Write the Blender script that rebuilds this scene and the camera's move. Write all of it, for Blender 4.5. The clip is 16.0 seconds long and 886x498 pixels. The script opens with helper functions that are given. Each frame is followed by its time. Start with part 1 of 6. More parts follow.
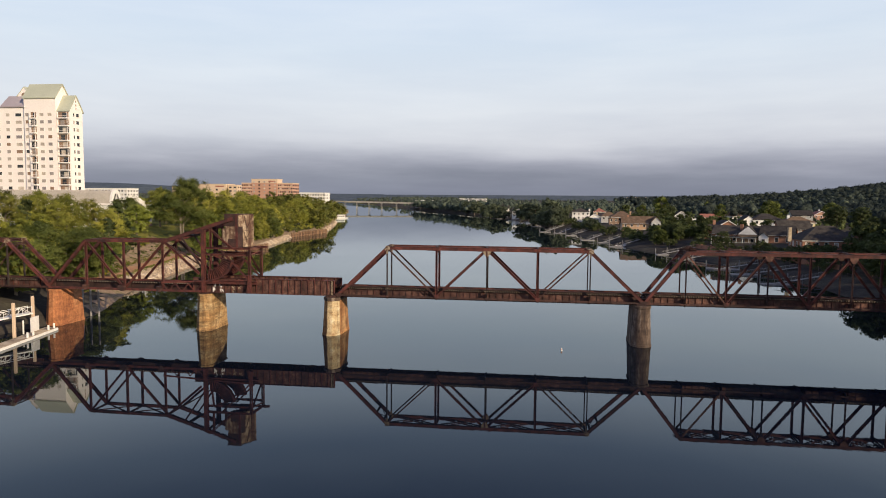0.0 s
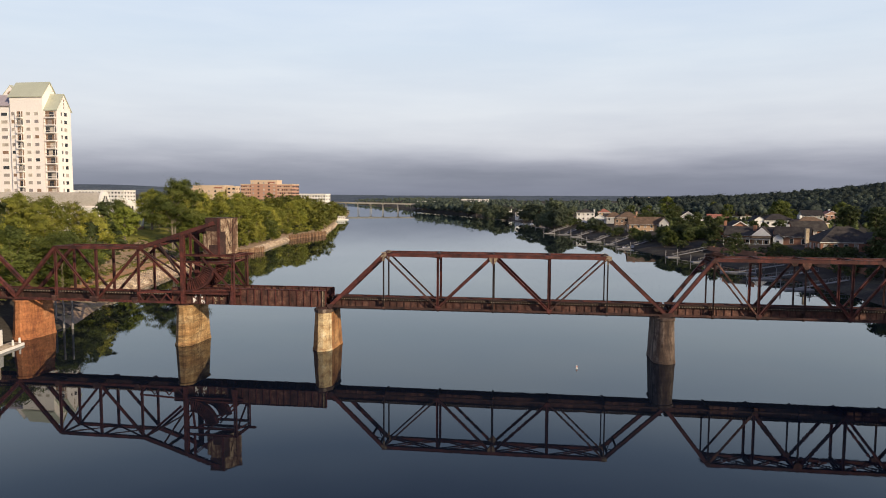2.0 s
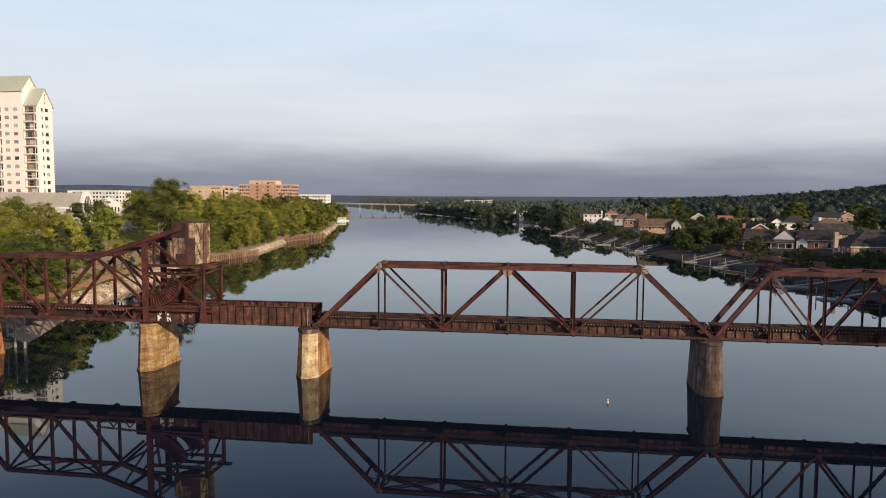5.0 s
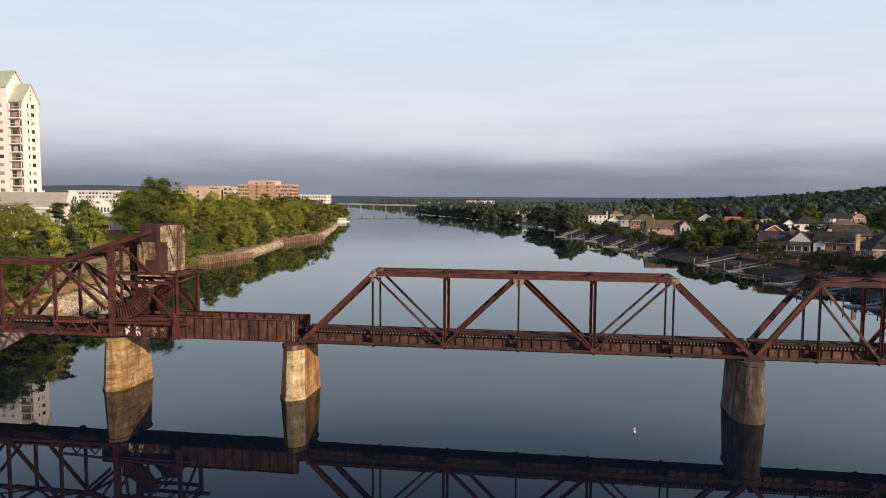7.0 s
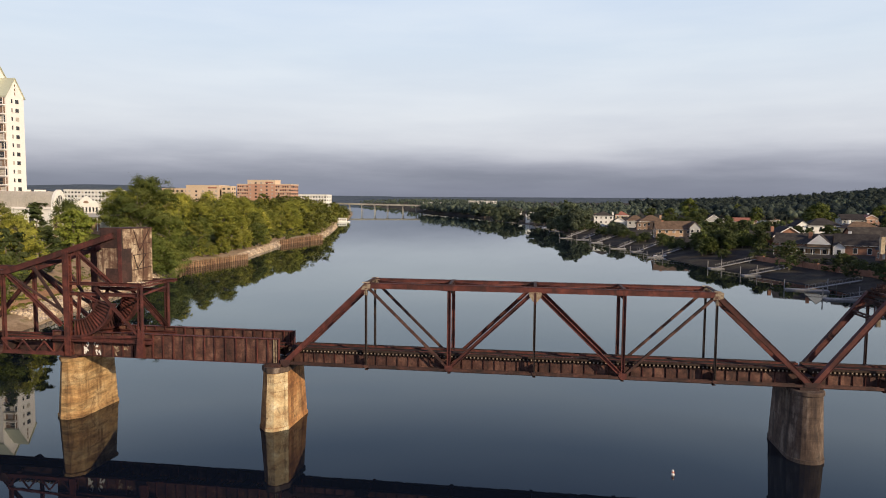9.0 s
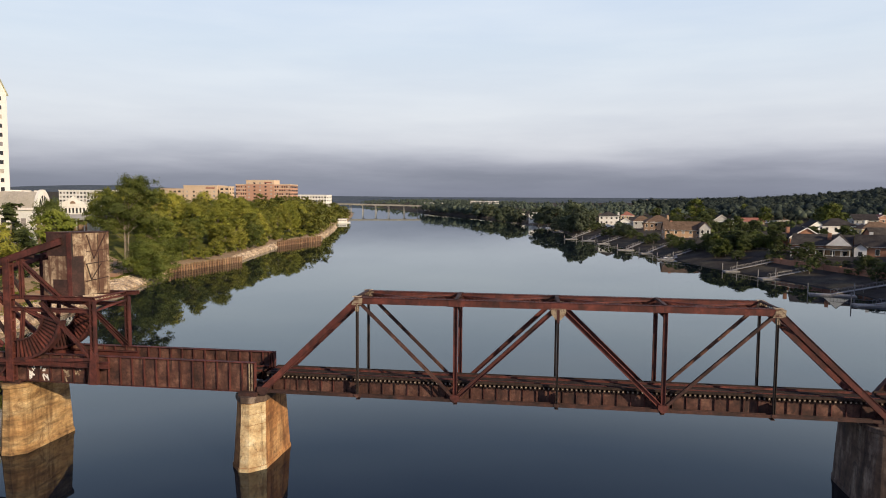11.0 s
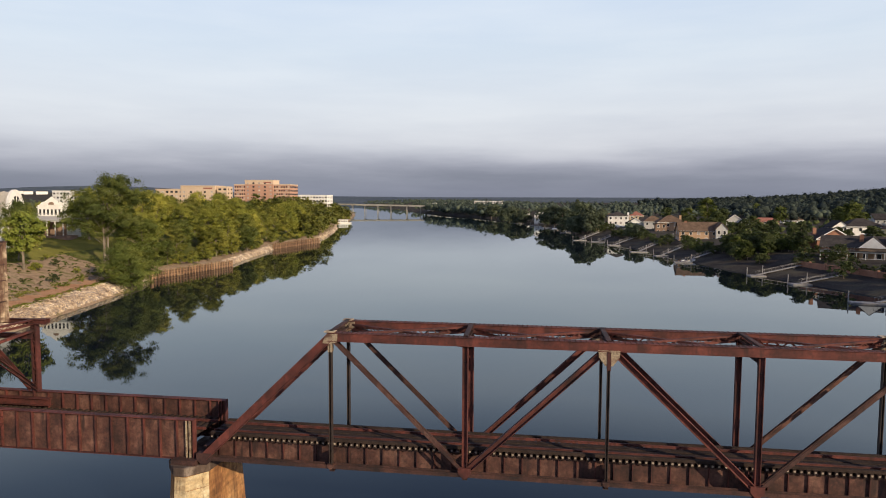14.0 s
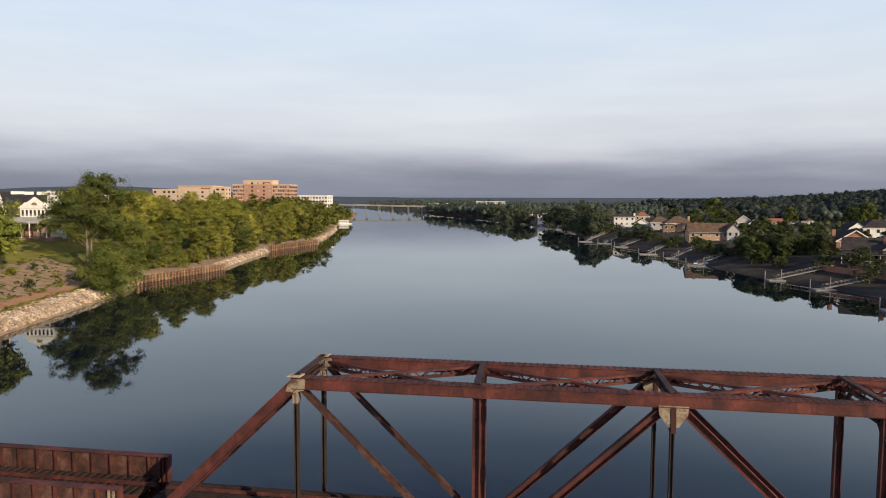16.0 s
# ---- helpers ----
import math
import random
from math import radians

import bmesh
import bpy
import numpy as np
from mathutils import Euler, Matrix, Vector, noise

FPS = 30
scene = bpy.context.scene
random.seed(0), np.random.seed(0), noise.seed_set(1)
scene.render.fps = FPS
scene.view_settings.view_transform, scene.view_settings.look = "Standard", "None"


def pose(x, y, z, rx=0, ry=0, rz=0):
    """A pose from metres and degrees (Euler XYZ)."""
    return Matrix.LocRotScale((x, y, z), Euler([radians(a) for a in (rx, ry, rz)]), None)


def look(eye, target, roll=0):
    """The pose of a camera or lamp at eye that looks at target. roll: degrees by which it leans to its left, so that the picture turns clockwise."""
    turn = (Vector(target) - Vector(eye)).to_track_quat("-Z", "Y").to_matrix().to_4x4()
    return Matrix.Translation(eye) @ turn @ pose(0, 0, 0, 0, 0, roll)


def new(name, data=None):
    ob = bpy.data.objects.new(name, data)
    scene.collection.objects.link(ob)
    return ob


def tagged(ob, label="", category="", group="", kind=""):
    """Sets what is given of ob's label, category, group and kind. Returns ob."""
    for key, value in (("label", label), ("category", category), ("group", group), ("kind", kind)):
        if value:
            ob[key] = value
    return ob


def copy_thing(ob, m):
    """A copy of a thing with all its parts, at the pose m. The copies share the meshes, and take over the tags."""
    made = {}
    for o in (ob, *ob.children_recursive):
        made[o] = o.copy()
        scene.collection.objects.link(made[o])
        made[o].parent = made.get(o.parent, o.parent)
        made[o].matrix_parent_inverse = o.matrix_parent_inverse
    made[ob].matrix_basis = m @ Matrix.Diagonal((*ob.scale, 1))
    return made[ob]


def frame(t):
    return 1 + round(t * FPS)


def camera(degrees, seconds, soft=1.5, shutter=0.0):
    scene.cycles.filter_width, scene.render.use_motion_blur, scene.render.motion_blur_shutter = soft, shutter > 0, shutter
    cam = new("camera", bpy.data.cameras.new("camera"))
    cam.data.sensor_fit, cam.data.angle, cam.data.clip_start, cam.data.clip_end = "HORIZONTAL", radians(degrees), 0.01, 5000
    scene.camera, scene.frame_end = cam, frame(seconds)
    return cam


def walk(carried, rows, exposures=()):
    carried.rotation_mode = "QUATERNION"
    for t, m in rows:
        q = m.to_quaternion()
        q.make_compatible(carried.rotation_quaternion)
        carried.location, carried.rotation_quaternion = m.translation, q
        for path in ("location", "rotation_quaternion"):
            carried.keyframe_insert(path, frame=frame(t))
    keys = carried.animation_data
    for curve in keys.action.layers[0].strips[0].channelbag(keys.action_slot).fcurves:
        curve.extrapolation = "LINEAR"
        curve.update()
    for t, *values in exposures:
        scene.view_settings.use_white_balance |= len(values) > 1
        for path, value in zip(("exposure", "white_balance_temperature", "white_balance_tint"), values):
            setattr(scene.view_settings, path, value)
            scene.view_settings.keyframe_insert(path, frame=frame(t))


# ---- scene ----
cam = camera(66.9, 16.0, soft=1.0)
PATH = [
    (0, (33.071, -105.632, 22.836), (32.777, -103.66, 22.68), 0.5),
    (0.5, (32.808, -103.089, 22.853), (32.512, -101.118, 22.697), 0.4),
    (1, (32.453, -100.628, 22.887), (32.156, -98.657, 22.732), 0.4),
    (1.5, (31.999, -98.224, 22.929), (31.7, -96.253, 22.774), 0.4),
    (2, (31.645, -95.917, 22.936), (31.345, -93.946, 22.782), 0.3),
    (2.5, (31.256, -93.622, 22.998), (30.954, -91.65, 22.845), 0.4),
    (3, (30.853, -91.31, 23.053), (30.551, -89.339, 22.899), 0.4),
    (3.5, (30.388, -88.952, 23.082), (30.085, -86.981, 22.93), 0.5),
    (4, (29.953, -86.483, 23.051), (29.65, -84.512, 22.899), 0.4),
    (6.5, (27.87, -74.453, 22.881), (27.559, -72.483, 22.73), 0.4),
    (7, (27.496, -72.076, 22.844), (27.184, -70.106, 22.694), 0.4),
    (7.5, (26.994, -69.634, 22.843), (26.682, -67.664, 22.693), 0.4),
    (8, (26.562, -67.229, 22.858), (26.248, -65.26, 22.708), 0.5),
    (8.5, (26.131, -64.727, 22.887), (25.815, -62.758, 22.737), 0.5),
    (9, (25.681, -62.202, 22.874), (25.364, -60.233, 22.724), 0.5),
    (11.5, (23.352, -50.054, 22.723), (23.029, -48.086, 22.574), 0.4),
    (12, (22.943, -47.682, 22.735), (22.618, -45.715, 22.586), 0.4),
    (12.5, (22.545, -45.266, 22.732), (22.22, -43.298, 22.584), 0.4),
    (13, (22.106, -42.903, 22.705), (21.779, -40.935, 22.557), 0.4),
    (13.5, (21.715, -40.444, 22.661), (21.386, -38.477, 22.512), 0.3),
    (14, (21.331, -37.913, 22.653), (21.0, -35.946, 22.504), 0.3),
    (14.5, (20.835, -35.406, 22.631), (20.503, -33.439, 22.482), 0.4),
    (15, (20.369, -32.92, 22.617), (20.036, -30.953, 22.468), 0.3),
    (15.5, (19.949, -30.522, 22.587), (19.615, -28.555, 22.439), 0.3),
    (16, (19.604, -28.099, 22.636), (19.268, -26.133, 22.488), 0.3),
]
walk(cam, [(t, look(e, g, r)) for t, e, g, r in PATH])

# ---- world, sun ----
SUN_AZ, SUN_EL = -37.0, 20.0  # degrees; azimuth counted from +x towards +y
SUN_DIR = Vector((math.cos(radians(SUN_AZ)) * math.cos(radians(SUN_EL)), math.sin(radians(SUN_AZ)) * math.cos(radians(SUN_EL)), math.sin(radians(SUN_EL))))
sun = new("sun", bpy.data.lights.new("sun", "SUN"))
sun.data.energy, sun.data.angle, sun.data.color = 5.0, radians(0.6), (1.0, 0.80, 0.55)
sun.matrix_world = look((0, 0, 0), -SUN_DIR)


def node(nt, kind, **props):
    n = nt.nodes.new(kind)
    for key, value in props.items():
        if key in n.inputs:
            n.inputs[key].default_value = value
    return n


def ramp(nt, fac, stops, ease="LINEAR"):
    n = nt.nodes.new("ShaderNodeValToRGB")
    n.color_ramp.interpolation = ease
    e = n.color_ramp.elements
    while len(e) < len(stops):
        e.new(0.5)
    for el, (pos, col) in zip(e, stops):
        el.position, el.color = pos, (*col, 1) if len(col) == 3 else col
    nt.links.new(fac, n.inputs[0])
    return n.outputs[0]


def mixed(nt, fac, a, b, blend="MIX"):
    n = nt.nodes.new("ShaderNodeMix")
    n.data_type, n.blend_type = "RGBA", blend
    for sock, value in ((n.inputs[0], fac), (n.inputs[6], a), (n.inputs[7], b)):
        if hasattr(value, "is_linked"):
            nt.links.new(value, sock)
        elif isinstance(value, (int, float)):
            sock.default_value = value
        else:
            sock.default_value = (*value, 1)
    return n.outputs[2]


world = bpy.data.worlds.new("sky")
scene.world = world
world.use_nodes = True
wt = world.node_tree
wt.nodes.clear()
sky = wt.nodes.new("ShaderNodeTexSky")
sky.sky_type, sky.sun_disc = "NISHITA", False
sky.sun_elevation, sky.sun_rotation = radians(SUN_EL), radians(90 - SUN_AZ)
sky.dust_density = 2.0
skyv = wt.nodes.new("ShaderNodeVectorMath")
skyv.operation = "SCALE"
skyv.inputs["Scale"].default_value = 0.11
wt.links.new(sky.outputs[0], skyv.inputs[0])
geo = wt.nodes.new("ShaderNodeTexCoord")
sep = wt.nodes.new("ShaderNodeSeparateXYZ")
wt.links.new(geo.outputs["Generated"], sep.inputs[0])
# thin high cloud over the blue, a grey bank along the horizon
stretch = wt.nodes.new("ShaderNodeMapping")
stretch.inputs["Scale"].default_value = (1.0, 1.0, 7.0)
wt.links.new(geo.outputs["Generated"], stretch.inputs[0])
wisps = node(wt, "ShaderNodeTexNoise", Scale=3.2, Detail=7.0, Roughness=0.55)
wt.links.new(stretch.outputs[0], wisps.inputs["Vector"])
bump_z = wt.nodes.new("ShaderNodeMath")
bump_z.operation = "MULTIPLY_ADD"
bump_z.inputs[1].default_value = 0.03
wt.links.new(wisps.outputs[0], bump_z.inputs[0])
wt.links.new(sep.outputs[2], bump_z.inputs[2])
bank = ramp(wt, bump_z.outputs[0], [
    (0.0, (0.215, 0.235, 0.31)), (0.045, (0.23, 0.25, 0.325)), (0.06, (0.315, 0.33, 0.415)), (0.075, (0.46, 0.475, 0.56)), (0.096, (0.64, 0.66, 0.735)),
    (0.14, (0.74, 0.78, 0.85)), (0.22, (0.71, 0.80, 0.91)), (0.30, (0.68, 0.79, 0.95)), (0.36, (0.36, 0.47, 0.66)), (0.45, (0.19, 0.27, 0.46)), (0.6, (0.165, 0.205, 0.39)), (1.0, (0.16, 0.18, 0.34))])
veil = ramp(wt, wisps.outputs[0], [(0.38, (0, 0, 0)), (0.68, (1, 1, 1))])
faint = wt.nodes.new("ShaderNodeMath")
faint.operation = "MULTIPLY"
faint.inputs[1].default_value = 0.55
wt.links.new(veil, faint.inputs[0])
clouded = mixed(wt, faint.outputs[0], bank, (0.80, 0.79, 0.78), "SOFT_LIGHT")
total = mixed(wt, 0.9, skyv.outputs[0], clouded)
bg = wt.nodes.new("ShaderNodeBackground")
bg.inputs[1].default_value = 1.0
wt.links.new(total, bg.inputs[0])
wo = wt.nodes.new("ShaderNodeOutputWorld")
wt.links.new(bg.outputs[0], wo.inputs[0])

# ---- materials ----
def material(name, colours, scale=1.0, fine=8.0, rough=0.8, metal=0.0, bump=0.3, stretch=(1, 1, 1), vary=0.0, spec=0.5, island=0.0, thin=0.0, grit=0.25, drip=None, courses=0.0):
    """Colours mixed by a coarse noise, grained by a fine one; vary: brightness spread between objects; island: between pieces of one mesh."""
    m = bpy.data.materials.new(name)
    m.use_nodes = True
    nt = m.node_tree
    bsdf = nt.nodes["Principled BSDF"]
    co = nt.nodes.new("ShaderNodeNewGeometry")
    mp = nt.nodes.new("ShaderNodeMapping")
    mp.inputs["Scale"].default_value = stretch
    nt.links.new(co.outputs["Position"], mp.inputs[0])
    big = node(nt, "ShaderNodeTexNoise", Scale=scale, Detail=5.0, Roughness=0.6)
    small = node(nt, "ShaderNodeTexNoise", Scale=scale * fine, Detail=4.0, Roughness=0.65)
    for n in (big, small):
        nt.links.new(mp.outputs[0], n.inputs["Vector"])
    k = len(colours)
    col = ramp(nt, big.outputs[0], [(0.32 + 0.36 * i / max(1, k - 1), c) for i, c in enumerate(colours)])
    grain = ramp(nt, small.outputs[0], [(0.3, (1 - 1.1 * grit,) * 3), (0.7, (1 + 0.9 * grit,) * 3)])
    col = mixed(nt, 1.0, col, grain, "MULTIPLY")
    for amount, source, out in ((vary, "ShaderNodeObjectInfo", "Random"), (island, "ShaderNodeNewGeometry", "Random Per Island")):
        if amount:
            info = nt.nodes.new(source)
            col = mixed(nt, 1.0, col, ramp(nt, info.outputs[out], [(0.0, (1 - amount, 1 - amount, 1 - 0.8 * amount)), (1.0, (1 + amount, 1 + 0.9 * amount, 1 + 0.6 * amount))]), "MULTIPLY")
    if drip:
        # runs of rust and soot down the face, and ragged blotches
        tint, amount, start = drip if len(drip) == 3 else (*drip, 0.53)
        run = nt.nodes.new("ShaderNodeMapping")
        run.inputs["Scale"].default_value = (1.3, 1.3, 0.16)
        nt.links.new(co.outputs["Position"], run.inputs[0])
        streak = node(nt, "ShaderNodeTexNoise", Scale=1.3, Detail=5.0, Roughness=0.65, Distortion=0.3)
        nt.links.new(run.outputs[0], streak.inputs["Vector"])
        blot = node(nt, "ShaderNodeTexNoise", Scale=1.0, Detail=7.0, Roughness=0.75, Distortion=0.8)
        nt.links.new(co.outputs["Position"], blot.inputs["Vector"])
        for n, lo in ((streak, start), (blot, start + 0.02)):
            col = mixed(nt, ramp(nt, n.outputs[0], [(lo, (0, 0, 0)), (lo + 0.14, (amount,) * 3)]), col, tint)
    if courses:
        flat = nt.nodes.new("ShaderNodeMapping")
        flat.inputs["Scale"].default_value = (0.35, 0.35, 1.9)
        nt.links.new(co.outputs["Position"], flat.inputs[0])
        layer = node(nt, "ShaderNodeTexNoise", Scale=1.0, Detail=4.0, Roughness=0.7, Distortion=0.2)
        nt.links.new(flat.outputs[0], layer.inputs["Vector"])
        col = mixed(nt, 1.0, col, ramp(nt, layer.outputs[0], [(0.35, (1 - courses,) * 3), (0.6, (1.08,) * 3)]), "MULTIPLY")
    nt.links.new(col, bsdf.inputs["Base Color"])
    bsdf.inputs["Roughness"].default_value, bsdf.inputs["Metallic"].default_value = rough, metal
    bsdf.inputs["Specular IOR Level"].default_value = spec
    if bump:
        b = node(nt, "ShaderNodeBump", Strength=bump, Distance=0.05)
        nt.links.new(small.outputs[0], b.inputs["Height"])
        nt.links.new(b.outputs[0], bsdf.inputs["Normal"])
    if thin:
        tr = nt.nodes.new("ShaderNodeBsdfTranslucent")
        nt.links.new(col, tr.inputs[0])
        ms = nt.nodes.new("ShaderNodeMixShader")
        ms.inputs[0].default_value = thin
        nt.links.new(bsdf.outputs[0], ms.inputs[1])
        nt.links.new(tr.outputs[0], ms.inputs[2])
        nt.links.new(ms.outputs[0], nt.nodes["Material Output"].inputs[0])
    return m


RUST = material("rusted_steel", [(0.034, 0.012, 0.011), (0.088, 0.024, 0.020), (0.155, 0.043, 0.034)], 0.7, 9, 0.78, 0.12, 0.25, vary=0.2, drip=((0.026, 0.012, 0.011), 0.7), grit=0.22)
RUST_DARK = material("dark_sooted_steel", [(0.017, 0.010, 0.010), (0.042, 0.019, 0.017), (0.085, 0.036, 0.029)], 0.7, 10, 0.8, 0.1, 0.3, vary=0.18, grit=0.35)
RUST_PANEL = material("flaking_web_plate", [(0.03, 0.014, 0.012), (0.078, 0.033, 0.026), (0.16, 0.082, 0.062)], 0.8, 6, 0.8, 0.1, 0.3, vary=0.25, drip=((0.02, 0.011, 0.011), 0.8), grit=0.35)
HANGER = material("black_iron", [(0.022, 0.018, 0.018), (0.055, 0.035, 0.028)], 1.2, 8, 0.7, 0.2, 0.2)
LIMED = material("limed_joint_plate", [(0.10, 0.055, 0.04), (0.34, 0.28, 0.20), (0.14, 0.075, 0.05)], 1.9, 6, 0.85, 0, 0.3, vary=0.2, drip=((0.09, 0.034, 0.024), 0.9))
TIE = material("weathered_tie", [(0.028, 0.020, 0.018), (0.055, 0.039, 0.033)], 2, 8, 0.9, 0, 0.4, vary=0.25, spec=0.1)
TIE_END = material("bleached_tie_end", [(0.22, 0.18, 0.14), (0.36, 0.30, 0.24)], 3, 6, 0.9, 0, 0.2, vary=0.35)
CONCRETE = material("stained_concrete", [(0.20, 0.14, 0.095), (0.42, 0.335, 0.235), (0.55, 0.47, 0.36)], 0.7, 7, 0.9, 0, 0.35, vary=0.12)
COUNTERWEIGHT = material("rust_run_concrete", [(0.20, 0.13, 0.085), (0.38, 0.285, 0.195), (0.52, 0.43, 0.315)], 0.9, 7, 0.9, 0, 0.5, drip=((0.085, 0.04, 0.027), 0.9, 0.44), grit=0.35)
PIER_OCHRE = material("rust_stained_masonry", [(0.21, 0.09, 0.033), (0.37, 0.185, 0.072), (0.50, 0.31, 0.145)], 0.55, 7, 0.9, 0, 0.5, (1, 1, 0.6), vary=0.1, drip=((0.13, 0.055, 0.022), 0.8, 0.49), courses=0.35)
PIER_BUFF = material("buff_streaked_concrete", [(0.25, 0.135, 0.05), (0.44, 0.275, 0.12), (0.56, 0.41, 0.22)], 0.6, 7, 0.9, 0, 0.5, (0.6, 0.6, 1.6), vary=0.1, drip=((0.15, 0.08, 0.034), 0.75, 0.5), courses=0.5)
PIER_PALE = material("pale_masonry", [(0.30, 0.18, 0.085), (0.50, 0.38, 0.22), (0.62, 0.54, 0.38)], 0.8, 6, 0.9, 0, 0.4, drip=((0.07, 0.04, 0.025), 0.95, 0.54), courses=0.2)
PIER_RED = material("red_stained_concrete", [(0.24, 0.085, 0.035), (0.38, 0.15, 0.06), (0.46, 0.23, 0.11)], 0.5, 8, 0.9, 0, 0.4, (1, 1, 0.4), vary=0.1, drip=((0.15, 0.055, 0.03), 0.6), courses=0.35)
PIER_GREY = material("mouldy_concrete", [(0.045, 0.028, 0.022), (0.09, 0.06, 0.046), (0.24, 0.19, 0.155)], 0.8, 7, 0.9, 0, 0.4, (1.2, 1.2, 0.4), drip=((0.025, 0.018, 0.018), 0.75), courses=0.25)
GRASS = material("grass", [(0.06, 0.075, 0.018), (0.11, 0.12, 0.03), (0.17, 0.155, 0.06)], 0.12, 14, 0.95, 0, 0.5, spec=0.1)
# dark earth: the shade on the bank is put into its colour
DARKENED_EARTH = material("shade_darkened_earth", [(0.042, 0.037, 0.034), (0.066, 0.058, 0.049), (0.095, 0.088, 0.064)], 0.12, 14, 0.95, 0, 0.5, spec=0.04)
LAWN = material("sunlit_lawn", [(0.17, 0.17, 0.03), (0.26, 0.235, 0.05)], 0.2, 20, 0.95, 0, 0.3, spec=0.1)
DIRT = material("dirt_bank", [(0.24, 0.165, 0.105), (0.36, 0.26, 0.175), (0.16, 0.14, 0.055)], 0.25, 12, 0.95, 0, 0.5, spec=0.1)
CLAY = material("red_clay_path", [(0.34, 0.17, 0.085), (0.44, 0.25, 0.14)], 0.3, 10, 0.95, 0, 0.3)
STONE = material("pale_riprap", [(0.22, 0.155, 0.11), (0.40, 0.32, 0.24), (0.55, 0.47, 0.38)], 0.35, 8, 0.9, 0, 0.3, island=0.45)
BARK = material("bark", [(0.13, 0.105, 0.078), (0.26, 0.22, 0.175)], 2, 6, 0.95, 0, 0.4, (1, 1, 0.3))
LEAF = material("broad_leaves", [(0.105, 0.125, 0.021), (0.218, 0.232, 0.038), (0.36, 0.342, 0.064)], 0.16, 6, 0.6, 0, 0, vary=0.34, island=0.14, thin=0.14, spec=0.25)
LEAF_BRIGHT = material("sunlit_yellow_leaves", [(0.12, 0.155, 0.022), (0.20, 0.235, 0.036), (0.29, 0.30, 0.058)], 0.3, 6, 0.6, 0, 0, island=0.15, thin=0.14, spec=0.3)
LEAF_MID = material("mid_green_leaves", [(0.052, 0.073, 0.015), (0.10, 0.125, 0.025), (0.17, 0.187, 0.042)], 0.2, 6, 0.6, 0, 0, vary=0.2, island=0.14, thin=0.14, spec=0.25)
# dark green; on the right-bank trees this colour also holds their shade
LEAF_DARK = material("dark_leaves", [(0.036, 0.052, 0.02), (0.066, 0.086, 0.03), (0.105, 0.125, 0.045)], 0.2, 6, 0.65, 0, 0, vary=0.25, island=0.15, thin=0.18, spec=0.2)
# the next two greens are paled and blued: distance haze in the colour
LEAF_HAZED = material("haze_tinted_leaves", [(0.060, 0.080, 0.070), (0.092, 0.117, 0.096), (0.132, 0.158, 0.115)], 0.02, 25, 0.85, 0, 0, island=0.12, thin=0.2, spec=0.03)
LEAF_SHORE_HAZED = material("haze_paled_leaves", [(0.072, 0.095, 0.064), (0.112, 0.138, 0.086), (0.158, 0.182, 0.108)], 0.1, 6, 0.7, 0, 0, vary=0.25, island=0.12, thin=0.2, spec=0.1)
LEAF_YELLOW = material("yellow_green_leaves", [(0.30, 0.27, 0.03), (0.46, 0.40, 0.045)], 0.5, 6, 0.6, 0, 0, island=0.15, thin=0.25, spec=0.2)
# bluish grey ridge ground, its colour standing in for haze
RIDGE_HAZED = material("haze_coloured_ridge", [(0.085, 0.108, 0.135), (0.105, 0.128, 0.152), (0.125, 0.148, 0.165)], 0.012, 6, 0.95, 0, 0, spec=0.0)
# hill green darkened and blued: shade and haze put into the colour
LEAF_HILL = material("shade_tinted_hill_leaves", [(0.030, 0.041, 0.043), (0.043, 0.056, 0.053), (0.064, 0.078, 0.063)], 0.016, 30, 0.85, 0, 0, island=0.10, thin=0.2, spec=0.02)
TIMBER = material("weathered_piling", [(0.12, 0.066, 0.038), (0.25, 0.145, 0.082), (0.36, 0.24, 0.155)], 0.8, 8, 0.9, 0, 0.3, (1, 1, 0.3), vary=0.2)
TIMBER_DARK = material("wet_dark_planking", [(0.07, 0.042, 0.028), (0.13, 0.08, 0.052)], 0.8, 8, 0.9, 0, 0.3, (1, 1, 0.3))
GREY_WOOD = material("grey_dock_boards", [(0.20, 0.19, 0.185), (0.32, 0.31, 0.30)], 1, 8, 0.85, 0, 0.2, vary=0.15)
WHITE = material("white_paint", [(0.70, 0.68, 0.65), (0.80, 0.785, 0.76)], 0.6, 10, 0.6, 0, 0.1, vary=0.06, grit=0.1)
STUCCO = material("pale_stucco", [(0.83, 0.77, 0.745), (0.88, 0.82, 0.79)], 0.05, 30, 0.85, 0, 0.05, grit=0.05)
PINK_STUCCO = material("pink_stucco", [(0.81, 0.68, 0.645), (0.85, 0.73, 0.69)], 0.05, 30, 0.85, 0, 0.05, grit=0.05)
GREEN_ROOF = material("pale_green_metal_roof", [(0.44, 0.46, 0.36), (0.50, 0.52, 0.41)], 0.1, 20, 0.6, 0.1, 0.05, grit=0.06)
MAUVE_ROOF = material("mauve_metal_roof", [(0.36, 0.31, 0.34), (0.42, 0.37, 0.39)], 0.1, 20, 0.6, 0.1, 0.05, grit=0.06)
GLASS = material("dark_window_glass", [(0.02, 0.024, 0.03), (0.05, 0.055, 0.06)], 0.4, 3, 0.08, 0, 0, vary=0.3)
BLIND = material("window_with_blinds", [(0.30, 0.27, 0.25), (0.46, 0.42, 0.38)], 0.4, 3, 0.3, 0, 0, vary=0.35)
# brown that stands in for shade in recesses, doorways and openings
SHADE = material("shade_brown", [(0.20, 0.13, 0.09), (0.30, 0.20, 0.14)], 0.4, 6, 0.9, 0, 0)
